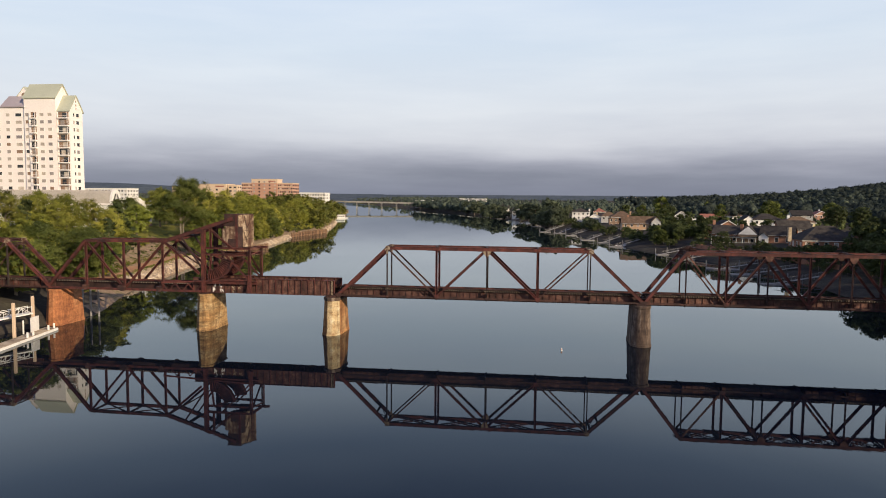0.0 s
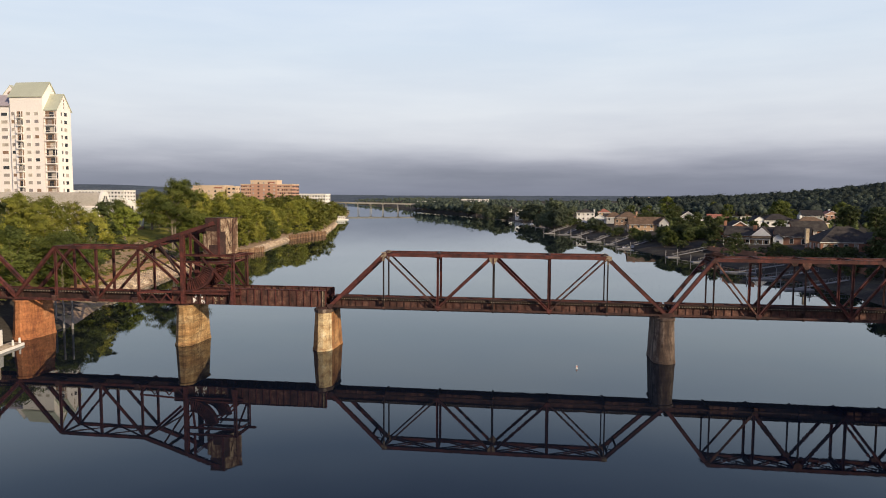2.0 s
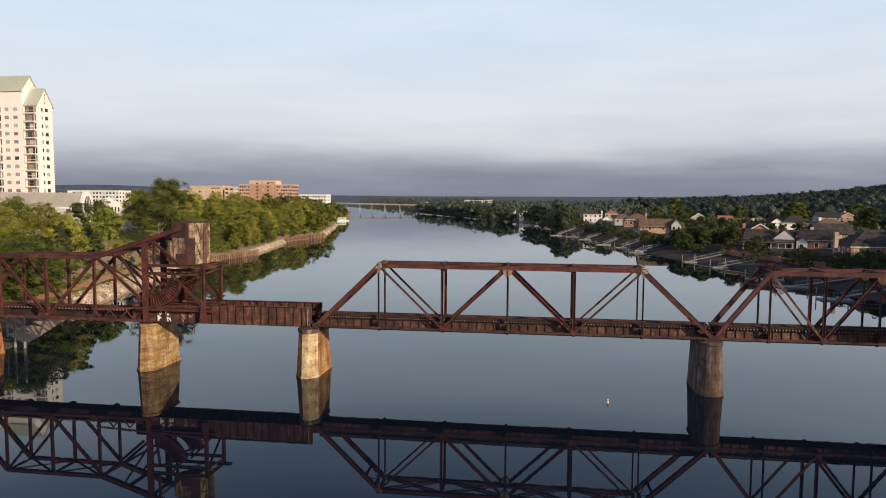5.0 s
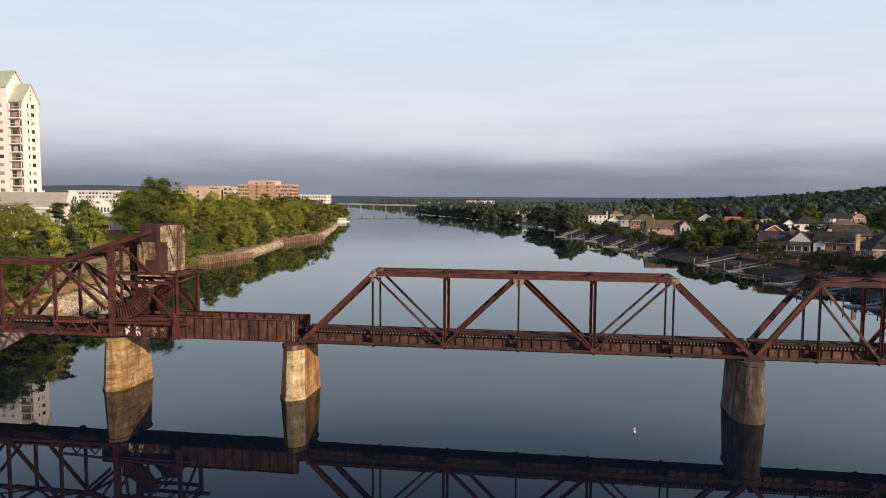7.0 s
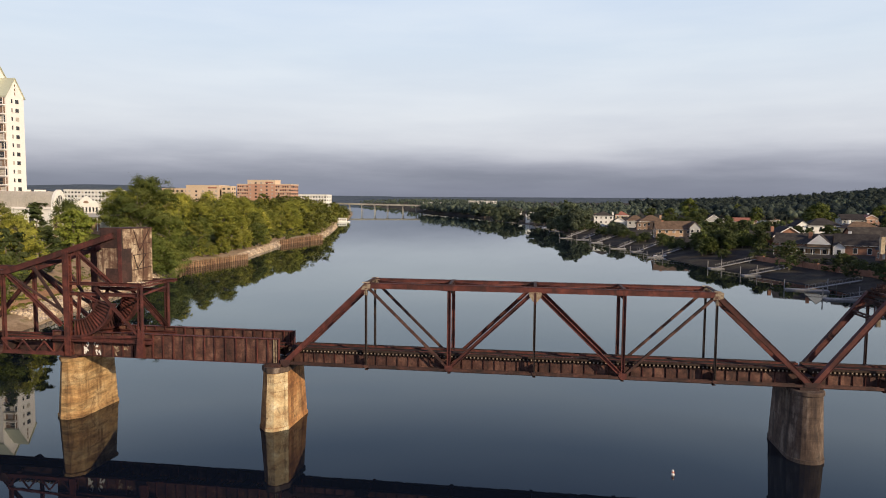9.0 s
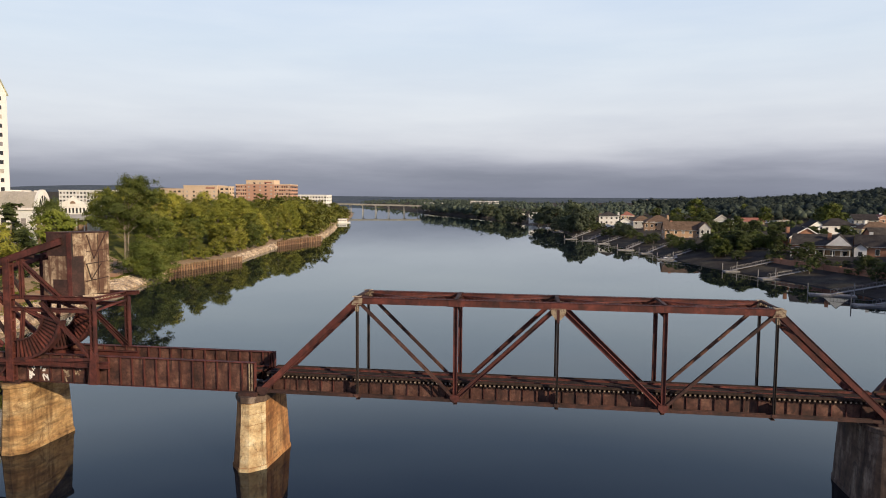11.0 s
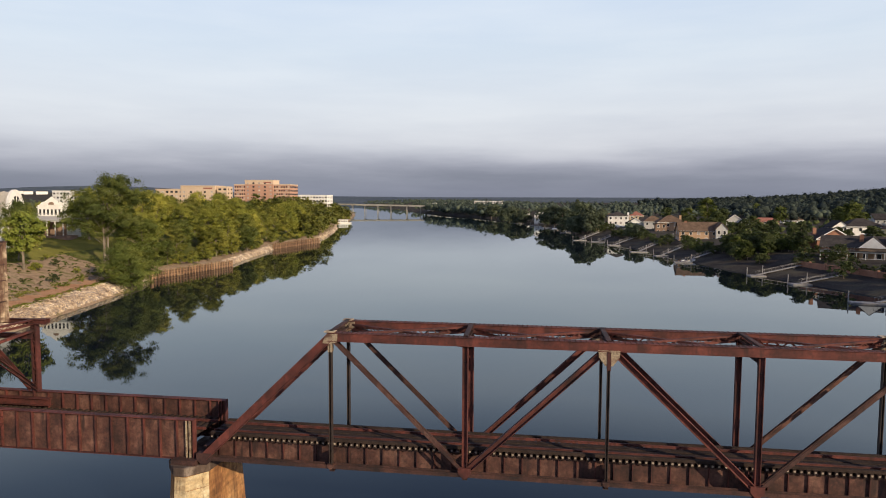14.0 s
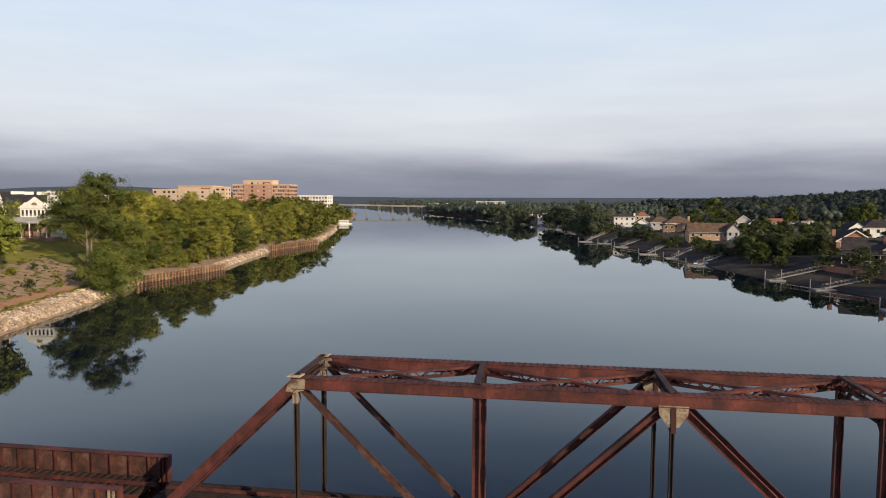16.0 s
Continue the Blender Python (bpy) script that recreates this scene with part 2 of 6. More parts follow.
BRICK_ORANGE = material("orange_brick", [(0.42, 0.235, 0.165), (0.50, 0.29, 0.205)], 0.1, 30, 0.9, 0, 0.1, grit=0.1)
TAN_STONE = material("tan_precast", [(0.55, 0.41, 0.29), (0.63, 0.48, 0.35)], 0.05, 30, 0.9, 0, 0.1, grit=0.1)
BRICK = material("house_brick", [(0.26, 0.13, 0.085), (0.36, 0.19, 0.13)], 0.5, 20, 0.9, 0, 0.1, spec=0.15)
TAN_SIDING = material("tan_siding", [(0.46, 0.36, 0.24), (0.54, 0.43, 0.30)], 0.3, 12, 0.8, 0, 0.1, grit=0.1)
YELLOW_SIDING = material("yellow_siding", [(0.60, 0.50, 0.26), (0.66, 0.56, 0.32)], 0.3, 12, 0.8, 0, 0.1, grit=0.1)
GREY_SIDING = material("grey_siding", [(0.34, 0.34, 0.34), (0.44, 0.435, 0.43)], 0.3, 12, 0.8, 0, 0.1, grit=0.1)
TAN_BRICK = material("tan_brick", [(0.36, 0.23, 0.14), (0.46, 0.31, 0.20)], 0.4, 20, 0.9, 0, 0.1, grit=0.15)
SHINGLE = material("grey_shingles", [(0.034, 0.031, 0.032), (0.068, 0.062, 0.06)], 0.6, 8, 0.95, 0, 0.3, vary=0.25, spec=0.1)
SHINGLE_BROWN = material("brown_shingles", [(0.10, 0.068, 0.05), (0.165, 0.115, 0.085)], 0.6, 8, 0.95, 0, 0.3, vary=0.2, spec=0.1)
RED_ROOF = material("red_roof", [(0.26, 0.10, 0.075), (0.34, 0.14, 0.10)], 0.6, 8, 0.9, 0, 0.2)
ROADWAY = material("pale_concrete_deck", [(0.26, 0.245, 0.22), (0.36, 0.34, 0.30)], 0.1, 12, 0.9, 0, 0.1)
HALL_ROOF = material("ribbed_barrel_roof", [(0.40, 0.36, 0.30), (0.50, 0.45, 0.38)], 0.2, 10, 0.5, 0.1, 0.05, grit=0.15)
TERRACE = material("brick_terrace", [(0.24, 0.15, 0.11), (0.32, 0.21, 0.155)], 0.6, 10, 0.9, 0, 0.2)
MULCH = material("orange_mesh_barrier", [(0.52, 0.13, 0.06), (0.62, 0.19, 0.10)], 1, 6, 0.9, 0, 0.1)

WATER = bpy.data.materials.new("still_river_water")
WATER.use_nodes = True
nt = WATER.node_tree
nt.nodes.remove(nt.nodes["Principled BSDF"])
body = nt.nodes.new("ShaderNodeBsdfDiffuse")
body.inputs["Color"].default_value = (0.005, 0.008, 0.015, 1)
mirror = nt.nodes.new("ShaderNodeBsdfGlossy")
mirror.inputs["Color"].default_value, mirror.inputs["Roughness"].default_value = (0.92, 0.978, 1.0, 1), 0.012
rim = node(nt, "ShaderNodeFresnel", IOR=1.38)
wet = nt.nodes.new("ShaderNodeMixShader")
for a, b in ((rim.outputs[0], wet.inputs[0]), (body.outputs[0], wet.inputs[1]), (mirror.outputs[0], wet.inputs[2]), (wet.outputs[0], nt.nodes["Material Output"].inputs[0])):
    nt.links.new(a, b)
wpos = nt.nodes.new("ShaderNodeNewGeometry")
swell = node(nt, "ShaderNodeTexNoise", Scale=0.045, Detail=3.0, Roughness=0.5)
rip = node(nt, "ShaderNodeTexNoise", Scale=1.1, Detail=3.0, Roughness=0.55)
for n in (swell, rip):
    nt.links.new(wpos.outputs["Position"], n.inputs["Vector"])
patch = ramp(nt, swell.outputs[0], [(0.42, (0.15, 0.15, 0.15)), (0.62, (1, 1, 1))])
lift = mixed(nt, 1.0, rip.outputs[0], patch, "MULTIPLY")
wbump = node(nt, "ShaderNodeBump", Strength=0.05, Distance=0.035)
nt.links.new(lift, wbump.inputs["Height"])
for n in (mirror, rim):
    nt.links.new(wbump.outputs[0], n.inputs["Normal"])

# ---- building tools ----
def part(name, bm, mat, parent=None, label=""):
    me = bpy.data.meshes.new(name)
    bm.to_mesh(me)
    bm.free()
    return share(name, me, mat, parent, label)


def share(name, me, mat=None, parent=None, label="", m=None):
    if mat is not None and not me.materials:
        for x in mat if isinstance(mat, (list, tuple)) else [mat]:
            me.materials.append(x)
    ob = new(name, me)
    ob.parent = parent
    if m is not None:
        ob.matrix_basis = m
    return tagged(ob, label)


def thing(name, label, category, group="", kind="", at=(0, 0, 0), rz=0):
    ob = new(name)
    ob.empty_display_size = 0.5
    ob.matrix_basis = pose(*at, 0, 0, rz)
    return tagged(ob, label, category, group, kind)


def box(bm, c, s, m=None, mi=0):
    """A box of size s centred at c, through the matrix m."""
    vs = []
    for dx in (-0.5, 0.5):
        for dy in (-0.5, 0.5):
            for dz in (-0.5, 0.5):
                p = Vector((c[0] + dx * s[0], c[1] + dy * s[1], c[2] + dz * s[2]))
                vs.append(bm.verts.new(m @ p if m is not None else p))
    for f in ((0, 1, 3, 2), (4, 6, 7, 5), (0, 4, 5, 1), (2, 3, 7, 6), (0, 2, 6, 4), (1, 5, 7, 3)):
        bm.faces.new([vs[i] for i in f]).material_index = mi
    return vs


def span_box(bm, lo, hi, mi=0):
    return box(bm, [(a + b) / 2 for a, b in zip(lo, hi)], [b - a for a, b in zip(lo, hi)], None, mi)


def prism(bm, outline, axis, a, b, mi=0):
    """An outline of (u, v) swept along an axis from a to b. axis y: (x, z); x: (y, z); z: (x, y)."""
    def put(u, v, w):
        return {"y": (u, w, v), "x": (w, u, v), "z": (u, v, w)}[axis]
    one = [bm.verts.new(put(u, v, a)) for u, v in outline]
    two = [bm.verts.new(put(u, v, b)) for u, v in outline]
    n = len(outline)
    faces = [bm.faces.new(one), bm.faces.new(two[::-1])]
    for i in range(n):
        faces.append(bm.faces.new([one[i], two[i], two[(i + 1) % n], one[(i + 1) % n]]))
    for f in faces:
        f.material_index = mi
    bmesh.ops.recalc_face_normals(bm, faces=faces)


def tube(bm, p, q, r0, r1, n=8):
    p, q = Vector(p), Vector(q)
    m = (q - p).to_track_quat("Z", "Y").to_matrix()
    a = [bm.verts.new(p + m @ Vector((r0 * math.cos(k * math.tau / n), r0 * math.sin(k * math.tau / n), 0))) for k in range(n)]
    b = [bm.verts.new(q + m @ Vector((r1 * math.cos(k * math.tau / n), r1 * math.sin(k * math.tau / n), 0))) for k in range(n)]
    for k in range(n):
        bm.faces.new([a[k], a[(k + 1) % n], b[(k + 1) % n], b[k]])
    bm.faces.new(a[::-1]), bm.faces.new(b)


def along(p, q, side=(0, 1, 0)):
    """A frame at p: z towards q, y as near to side as can be. Also the length."""
    p, q = Vector(p), Vector(q)
    z = (q - p).normalized()
    x = z.cross(Vector(side))
    if x.length < 1e-3:
        x = z.cross(Vector((1, 0, 0)))
    x.normalize()
    y = z.cross(x)
    m = Matrix((x, y, z)).transposed().to_4x4()
    m.translation = p
    return m, (q - p).length


def member(bm, p, q, kind, a, b, side=(0, 1, 0)):
    """A built-up steel member. a: depth across the truss plane's line, b: width across the truss."""
    m, n = along(p, q, side)
    c = n / 2
    if kind == "box":  # two webs, a cover plate and bottom flanges
        box(bm, (0, b / 2 - 0.02, c), (a, 0.04, n), m), box(bm, (0, -b / 2 + 0.02, c), (a, 0.04, n), m)
        box(bm, (a / 2, 0, c), (0.03, b + 0.12, n), m)
        for s in (1, -1):
            box(bm, (-a / 2, s * (b / 2 - 0.01), c), (0.03, 0.16, n), m)
        k = max(2, int(n / 0.9))
        for i in range(k):
            box(bm, (-a / 2 - 0.02, 0, n * (i + 0.5) / k), (0.02, b, 0.22), m)
    elif kind == "aitch":  # one rolled section
        h, w, tk = a / 2, b / 2, 0.018
        rim = [(-h, -w), (-h, w), (-h + 2 * tk, w), (-h + 2 * tk, tk), (h - 2 * tk, tk), (h - 2 * tk, w), (h, w), (h, -w), (h - 2 * tk, -w), (h - 2 * tk, -tk), (-h + 2 * tk, -tk), (-h + 2 * tk, -w)]
        lo = [bm.verts.new(m @ Vector((u, v, 0))) for u, v in rim]
        hi = [bm.verts.new(m @ Vector((u, v, n))) for u, v in rim]
        for k in range(12):
            bm.faces.new([lo[k], lo[(k + 1) % 12], hi[(k + 1) % 12], hi[k]])
        bm.faces.new(lo[::-1]), bm.faces.new(hi)
        bmesh.ops.recalc_face_normals(bm, faces=bm.faces[:])
    elif kind == "laced":  # two channels joined by zigzag bars
        for s in (1, -1):
            box(bm, (s * a / 2, 0, c), (0.03, b, n), m)
            for r in (1, -1):
                box(bm, (s * (a / 2 - 0.05), r * b / 2, c), (0.1, 0.02, n), m)
        k = max(2, int(n / (a * 1.1)))
        for i in range(k):
            z0, z1, s = n * i / k, n * (i + 1) / k, 1 if i % 2 else -1
            for r in (1, -1):
                w, wn = along(m @ Vector((-s * a / 2, r * (b / 2 + 0.015), z0)), m @ Vector((s * a / 2, r * (b / 2 + 0.015), z1)), m.to_3x3() @ Vector((0, 1, 0)))
                box(bm, (0, 0, wn / 2), (0.06, 0.015, wn), w)
    elif kind == "pair":  # two flat bars side by side
        for s in (1, -1):
            box(bm, (0, s * (b / 2 - 0.02), c), (a, 0.04, n), m)
    elif kind == "angle":
        box(bm, (0, 0, c), (a, 0.02, n), m), box(bm, (a / 2, b / 2, c), (0.02, b, n), m)
    else:
        box(bm, (0, 0, c), (a, b, n), m)


def beam(name, p, q, kind, a, b, mat, parent, side=(0, 1, 0), label=""):
    bm = bmesh.new()
    member(bm, p, q, kind, a, b, side)
    return part(name, bm, mat, parent, label)


def quads(name, pts, faces, mat, parent=None, label=""):
    me = bpy.data.meshes.new(name)
    me.from_pydata(pts, [], faces)
    return share(name, me, mat, parent, label)


def arc_band(bm, c, r0, r1, a0, a1, y0, y1, n=20):
    """A solid curved band in an xz plane, centre c, radii r0 < r1, angles in degrees."""
    rows = []
    for k in range(n + 1):
        a = radians(a0 + (a1 - a0) * k / n)
        rows.append([bm.verts.new((c[0] + r * math.cos(a), y, c[1] + r * math.sin(a))) for r, y in ((r0, y0), (r1, y0), (r1, y1), (r0, y1))])
    for p, q in zip(rows, rows[1:]):
        for i in range(4):
            bm.faces.new([p[i], q[i], q[(i + 1) % 4], p[(i + 1) % 4]])
    bm.faces.new(rows[0]), bm.faces.new(rows[-1][::-1])

# ---- land and water ----
LEFT = [(-900, -40), (-200, -42), (-60, -50), (-14, -54), (3, -50.5), (12, -51.5), (24, -57), (36, -62), (45, -64), (63, -69), (83, -74), (108, -80), (121, -83.5), (131, -88.5), (150, -86.2), (168, -83.7), (171, -86.5), (200, -92.5), (225, -97.5), (240, -101),
        (264, -99), (288, -97), (292, -101), (313, -106), (345, -113), (401, -128), (443, -140), (500, -160), (546, -172), (600, -180), (695, -207), (800, -236), (1000, -300), (1400, -450), (2500, -900)]
RIGHT = [(-900, 120), (-200, 106), (-40, 99), (20, 102), (48, 104), (84, 104), (108, 102), (135, 97), (157, 89), (176, 82.5), (197, 75), (222, 69), (272, 60), (325, 48), (361, 37), (483, 26), (602, -11),
         (743, -60), (864, -111), (951, -158), (1015, -188), (1400, -330), (2500, -760)]


def shore(table, y):
    ys, xs = zip(*table)
    return np.interp(y, ys, xs)


def height(x, y):
    """The ground's height over the river, arrays in and out."""
    x, y = np.asarray(x, float), np.asarray(y, float)
    dl, dr = shore(LEFT, y) - x, x - shore(RIGHT, y)
    wall = ((y > 126) & (y < 169.5)) | ((y > 239) & (y < 289.5))
    l1 = np.interp(dl, [-8, 0, 2, 5, 9, 15, 25, 35, 120, 900, 3500], [-3, 0, 1.3, 1.8, 2.3, 4.0, 7.0, 8.7, 9.5, 10, 20])
    l2 = np.interp(dl, [-8, 0.3, 0.9, 5, 14, 26, 45, 120, 900, 3500], [-3, -3, 1.6, 2.0, 3.6, 6.8, 9.0, 9.5, 10, 20])
    r1 = np.interp(dr, [-8, 0, 4, 12, 24, 34, 60, 150, 300, 900, 3500], [-3, 0, 1.2, 1.9, 4.6, 5.2, 5.6, 6.2, 7, 9, 14])
    hill = 37 * np.exp(-((x - 660) / 265) ** 2 - ((y - 930) / 330) ** 2) + 9 * np.exp(-((x - 470) / 150) ** 2 - ((y - 640) / 200) ** 2) + 5 * np.exp(-((x - 250) / 140) ** 2 - ((y - 1150) / 250) ** 2)
    lawn = 1.6 * np.exp(-((x + 132) / 15) ** 2 - ((y - 145) / 15) ** 2)
    far = np.interp(y, [1100, 1700, 2600, 4500], [0, 2, 8, 12]) * np.clip(np.maximum(dl, dr) / 150, 0, 1)
    return np.where(dl > -8, np.where(wall, l2, l1) + lawn + np.where(dl > 100, far, 0), np.where(dr > -8, r1 + hill * np.clip(dr / 80, 0, 1) + far, -3.0)) + 42 * np.exp(-((x + 1950) / 620) ** 2 - ((y - 2500) / 500) ** 2) + np.where(y > 2300, np.interp(y, [2300, 2600], [0, 14]), 0)


def axis_steps(parts):
    out = []
    for a, b, step in parts:
        out += list(np.arange(a, b, step))
    return np.array(out + [parts[-1][1]])


gx = axis_steps([(-3600, -700, 145), (-700, -260, 20), (-260, -40, 2.0), (-40, 10, 10), (10, 200, 3.0), (200, 700, 20), (700, 3600, 145)])
gy = axis_steps([(-700, -80, 31), (-80, 330, 2.5), (330, 700, 7.5), (700, 1500, 40), (1500, 4700, 160)])
GX, GY = np.meshgrid(gx, gy, indexing="ij")
GZ = height(GX, GY)
near_land = (np.abs(GX) < 320) & (GY > -80) & (GY < 700) & (GZ > 2.4)
rng = np.random.default_rng(3)
GZ = GZ + near_land * rng.normal(0, 0.10, GZ.shape)
ni, nj = GX.shape
idx = np.arange(ni * nj).reshape(ni, nj)
land = bpy.data.meshes.new("ground")
land.from_pydata(np.stack([GX, GY, GZ], -1).reshape(-1, 3).tolist(), [], np.stack([idx[:-1, :-1], idx[1:, :-1], idx[1:, 1:], idx[:-1, 1:]], -1).reshape(-1, 4).tolist())
CX, CY = (GX[:-1, :-1] + GX[1:, 1:]) / 2, (GY[:-1, :-1] + GY[1:, 1:]) / 2
DL, DR = shore(LEFT, CY) - CX, CX - shore(RIGHT, CY)
kind = np.zeros(CX.shape, int)
kind[(DL > -9) & (DL < 27) & (CY > 55) & (CY < 126)] = 1   # bare bank
kind[(DL > -9) & (DL < 8) & (CY <= 55)] = 1
kind[(DL > -9) & (DL < 40) & (CY < 24)] = 4    # earth darkened for the shade below the spans
kind[(DL > -9) & (DL < 8) & (CY >= 126)] = 1
kind[(DL > 6.8) & (DL < 10.5) & (CY > 20) & (CY < 122)] = 2  # clay path
kind[(DL > -9) & (DL < 2.2) & (CY > 10) & (CY < 126)] = 1
kind[(DL > 30) & (DL < 75) & (CY > 60) & (CY < 165)] = 3     # lawn
kind[(DL > 26) & (DL < 80) & (CY > 96) & (CY < 172)] = 3
# the whole right bank gets the earth darkened for shade
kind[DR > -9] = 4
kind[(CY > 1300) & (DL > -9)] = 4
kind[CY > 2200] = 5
kind[(DL > 6) & (DL < 14) & (CY > 235) & (CY < 262)] = 1
land.polygons.foreach_set("material_index", kind.reshape(-1).astype(np.int32))
land.polygons.foreach_set("use_smooth", np.ones(kind.size, bool))
ground = share("ground", land, [GRASS, DIRT, CLAY, LAWN, DARKENED_EARTH, RIDGE_HAZED])
tagged(ground, "river banks of grass, dirt and a red clay path", "ground", "", "structure")

bm = bmesh.new()
vs = [bm.verts.new(p) for p in ((-900, -900, 0), (900, -900, 0), (900, 2400, 0), (-900, 2400, 0))]
bm.faces.new(vs)
water = part("water", bm, WATER)
tagged(water, "still dark blue river water, mirror smooth", "water", "", "structure")


def ground_at(x, y):
    return float(height(x, y))

# ---- the railway bridge ----
SKEW = [0.038, 0.18]   # the truss planes stand slightly staggered


def B(x, u, z):
    """A point of the bridge: x along it, u across it from its axis (minus towards -y), z up."""
    return Vector((x + SKEW[1] - SKEW[0] * u, 2.5 + 0.02 * (x - 24) + u, z))


UC, HALF = -0.525, 1.975      # the middle of the track, and how far to each side the truss planes lie
ZB, ZT = 6.75, 14.48


def side_of(s):
    """Across the bridge: -1 the downstream truss plane, 1 the upstream one."""
    return UC + s * HALF


def top_bracing(t, xs, z, crossed=True):
    for x in xs:
        beam("top_strut", B(x, side_of(-1), z + 0.1), B(x, side_of(1), z + 0.1), "laced", 0.46, 0.26, RUST_DARK, t, (1, 0, 0))
    if crossed:
        for a, b in zip(xs, xs[1:]):
            beam("top_lateral", B(a, side_of(-1), z - 0.05), B(b, side_of(1), z - 0.05), "laced", 0.40, 0.2, RUST, t, (0, 1, 0))
            beam("top_lateral", B(a, side_of(1), z - 0.12), B(b, side_of(-1), z - 0.12), "laced", 0.40, 0.2, RUST, t, (0, 1, 0))


def floor_system(t, x0, x1, panel, count_ties):
    """Bottom chords, floor beams, stringers with stiffened webs, bridge ties and rails."""
    for s in (-1, 1):
        beam("bottom_chord", B(x0, side_of(s), ZB - 0.12), B(x1, side_of(s), ZB - 0.12), "pair", 0.24, 0.40, RUST_DARK, t)
    n = round((x1 - x0) / panel)
    for i in range(n + 1):
        beam("floor_beam", B(x0 + i * panel, side_of(-1) + 0.05, 6.8), B(x0 + i * panel, side_of(1) - 0.05, 6.8), "aitch", 1.1, 0.3, RUST_DARK, t, (1, 0, 0))
    for s in (-1, 1):
        u = UC + s * 1.02
        beam("stringer", B(x0 + 0.2, u, 6.9), B(x1 - 0.2, u, 6.9), "aitch", 1.4, 0.34, RUST_PANEL, t)
        k = int((x1 - x0) / 1.03)
        stiff = bmesh.new()
        for i in range(k):
            x = x0 + 0.5 + i * (x1 - x0 - 1) / (k - 1)
            span_box(stiff, tuple(B(x - 0.03, u - 0.14, 6.24)), tuple(B(x + 0.03, u + 0.14, 7.56)))
        tagged(part("web_stiffener", stiff, RUST, t), kind="stuff")
        beam("guard_timber", B(x0, UC + s * 1.2, 7.94), B(x1, UC + s * 1.2, 7.94), "bar", 0.18, 0.22, TIE, t)
        beam("rail", B(x0, UC + s * 0.75, 7.95), B(x1, UC + s * 0.75, 7.95), "aitch", 0.16, 0.1, RUST, t, (0, 1, 0))
        for w in (0.3, 0.96):
            beam("deck_plank", B(x0, UC + s * w, 7.885), B(x1, UC + s * w, 7.885), "bar", 0.06, 0.46 if w < 0.5 else 0.2, TIE, t)
    tie = bpy.data.meshes.new("tie")
    tb = bmesh.new()
    box(tb, (0, 0, 0), (0.19, 2.8, 0.24))
    for s in (-1, 1):
        box(tb, (0, s * 1.405, 0.02), (0.11, 0.02, 0.10), None, 1)
    tb.to_mesh(tie), tb.free()
    n = int((x1 - x0) / 0.36)
    joined = bmesh.new()
    for i in range(n):
        p = B(x0 + 0.2 + i * 0.36, UC, 7.73)
        if count_ties:
            share("tie", tie, [TIE, TIE_END], t, "", Matrix.Translation(p + Vector((0, random.uniform(-0.03, 0.03), 0))))
        else:
            m = Matrix.Translation(p)
            box(joined, (0, 0, 0), (0.22, 2.8, 0.26), m)
            box(joined, (0, -1.405, 0.02), (0.11, 0.02, 0.10), m, 1)
    if count_ties:
        joined.free()
    else:
        tagged(part("tie_bed", joined, [TIE, TIE_END], t, "pale-ended bridge ties"), kind="stuff")


def gusset(name, x, u, z, w, h, t, mat=None, label=""):
    bm = bmesh.new()
    if name == "top_gusset":
        x = B(x, u, z).x
        mid = w > 0.8
        pts = [(x - 0.6, z - 0.12), (x + 0.6, z - 0.12), (x + 0.56, z - 0.5), (x + 0.2, z - 1.0), (x - 0.2, z - 1.0), (x - 0.56, z - 0.5)] if mid else [(x - 0.42, z - 0.3), (x - 0.2, z + 0.24), (x + 0.5, z + 0.28), (x + 0.46, z - 0.22), (x, z - 0.34)]
    else:
        x = B(x, u, z).x
        pts = None
    pts = pts or [(x - w / 2, z + h * 0.45), (x + w / 2, z + h * 0.45), (x + w / 2, z - h * 0.1), (x + w * 0.18, z - h * 0.55), (x - w * 0.18, z - h * 0.55), (x - w / 2, z - h * 0.1)]
    y = B(x, u, z).y
    prism(bm, pts, "y", y - 0.27, y + 0.27)
    return part(name, bm, mat or LIMED, t, label)


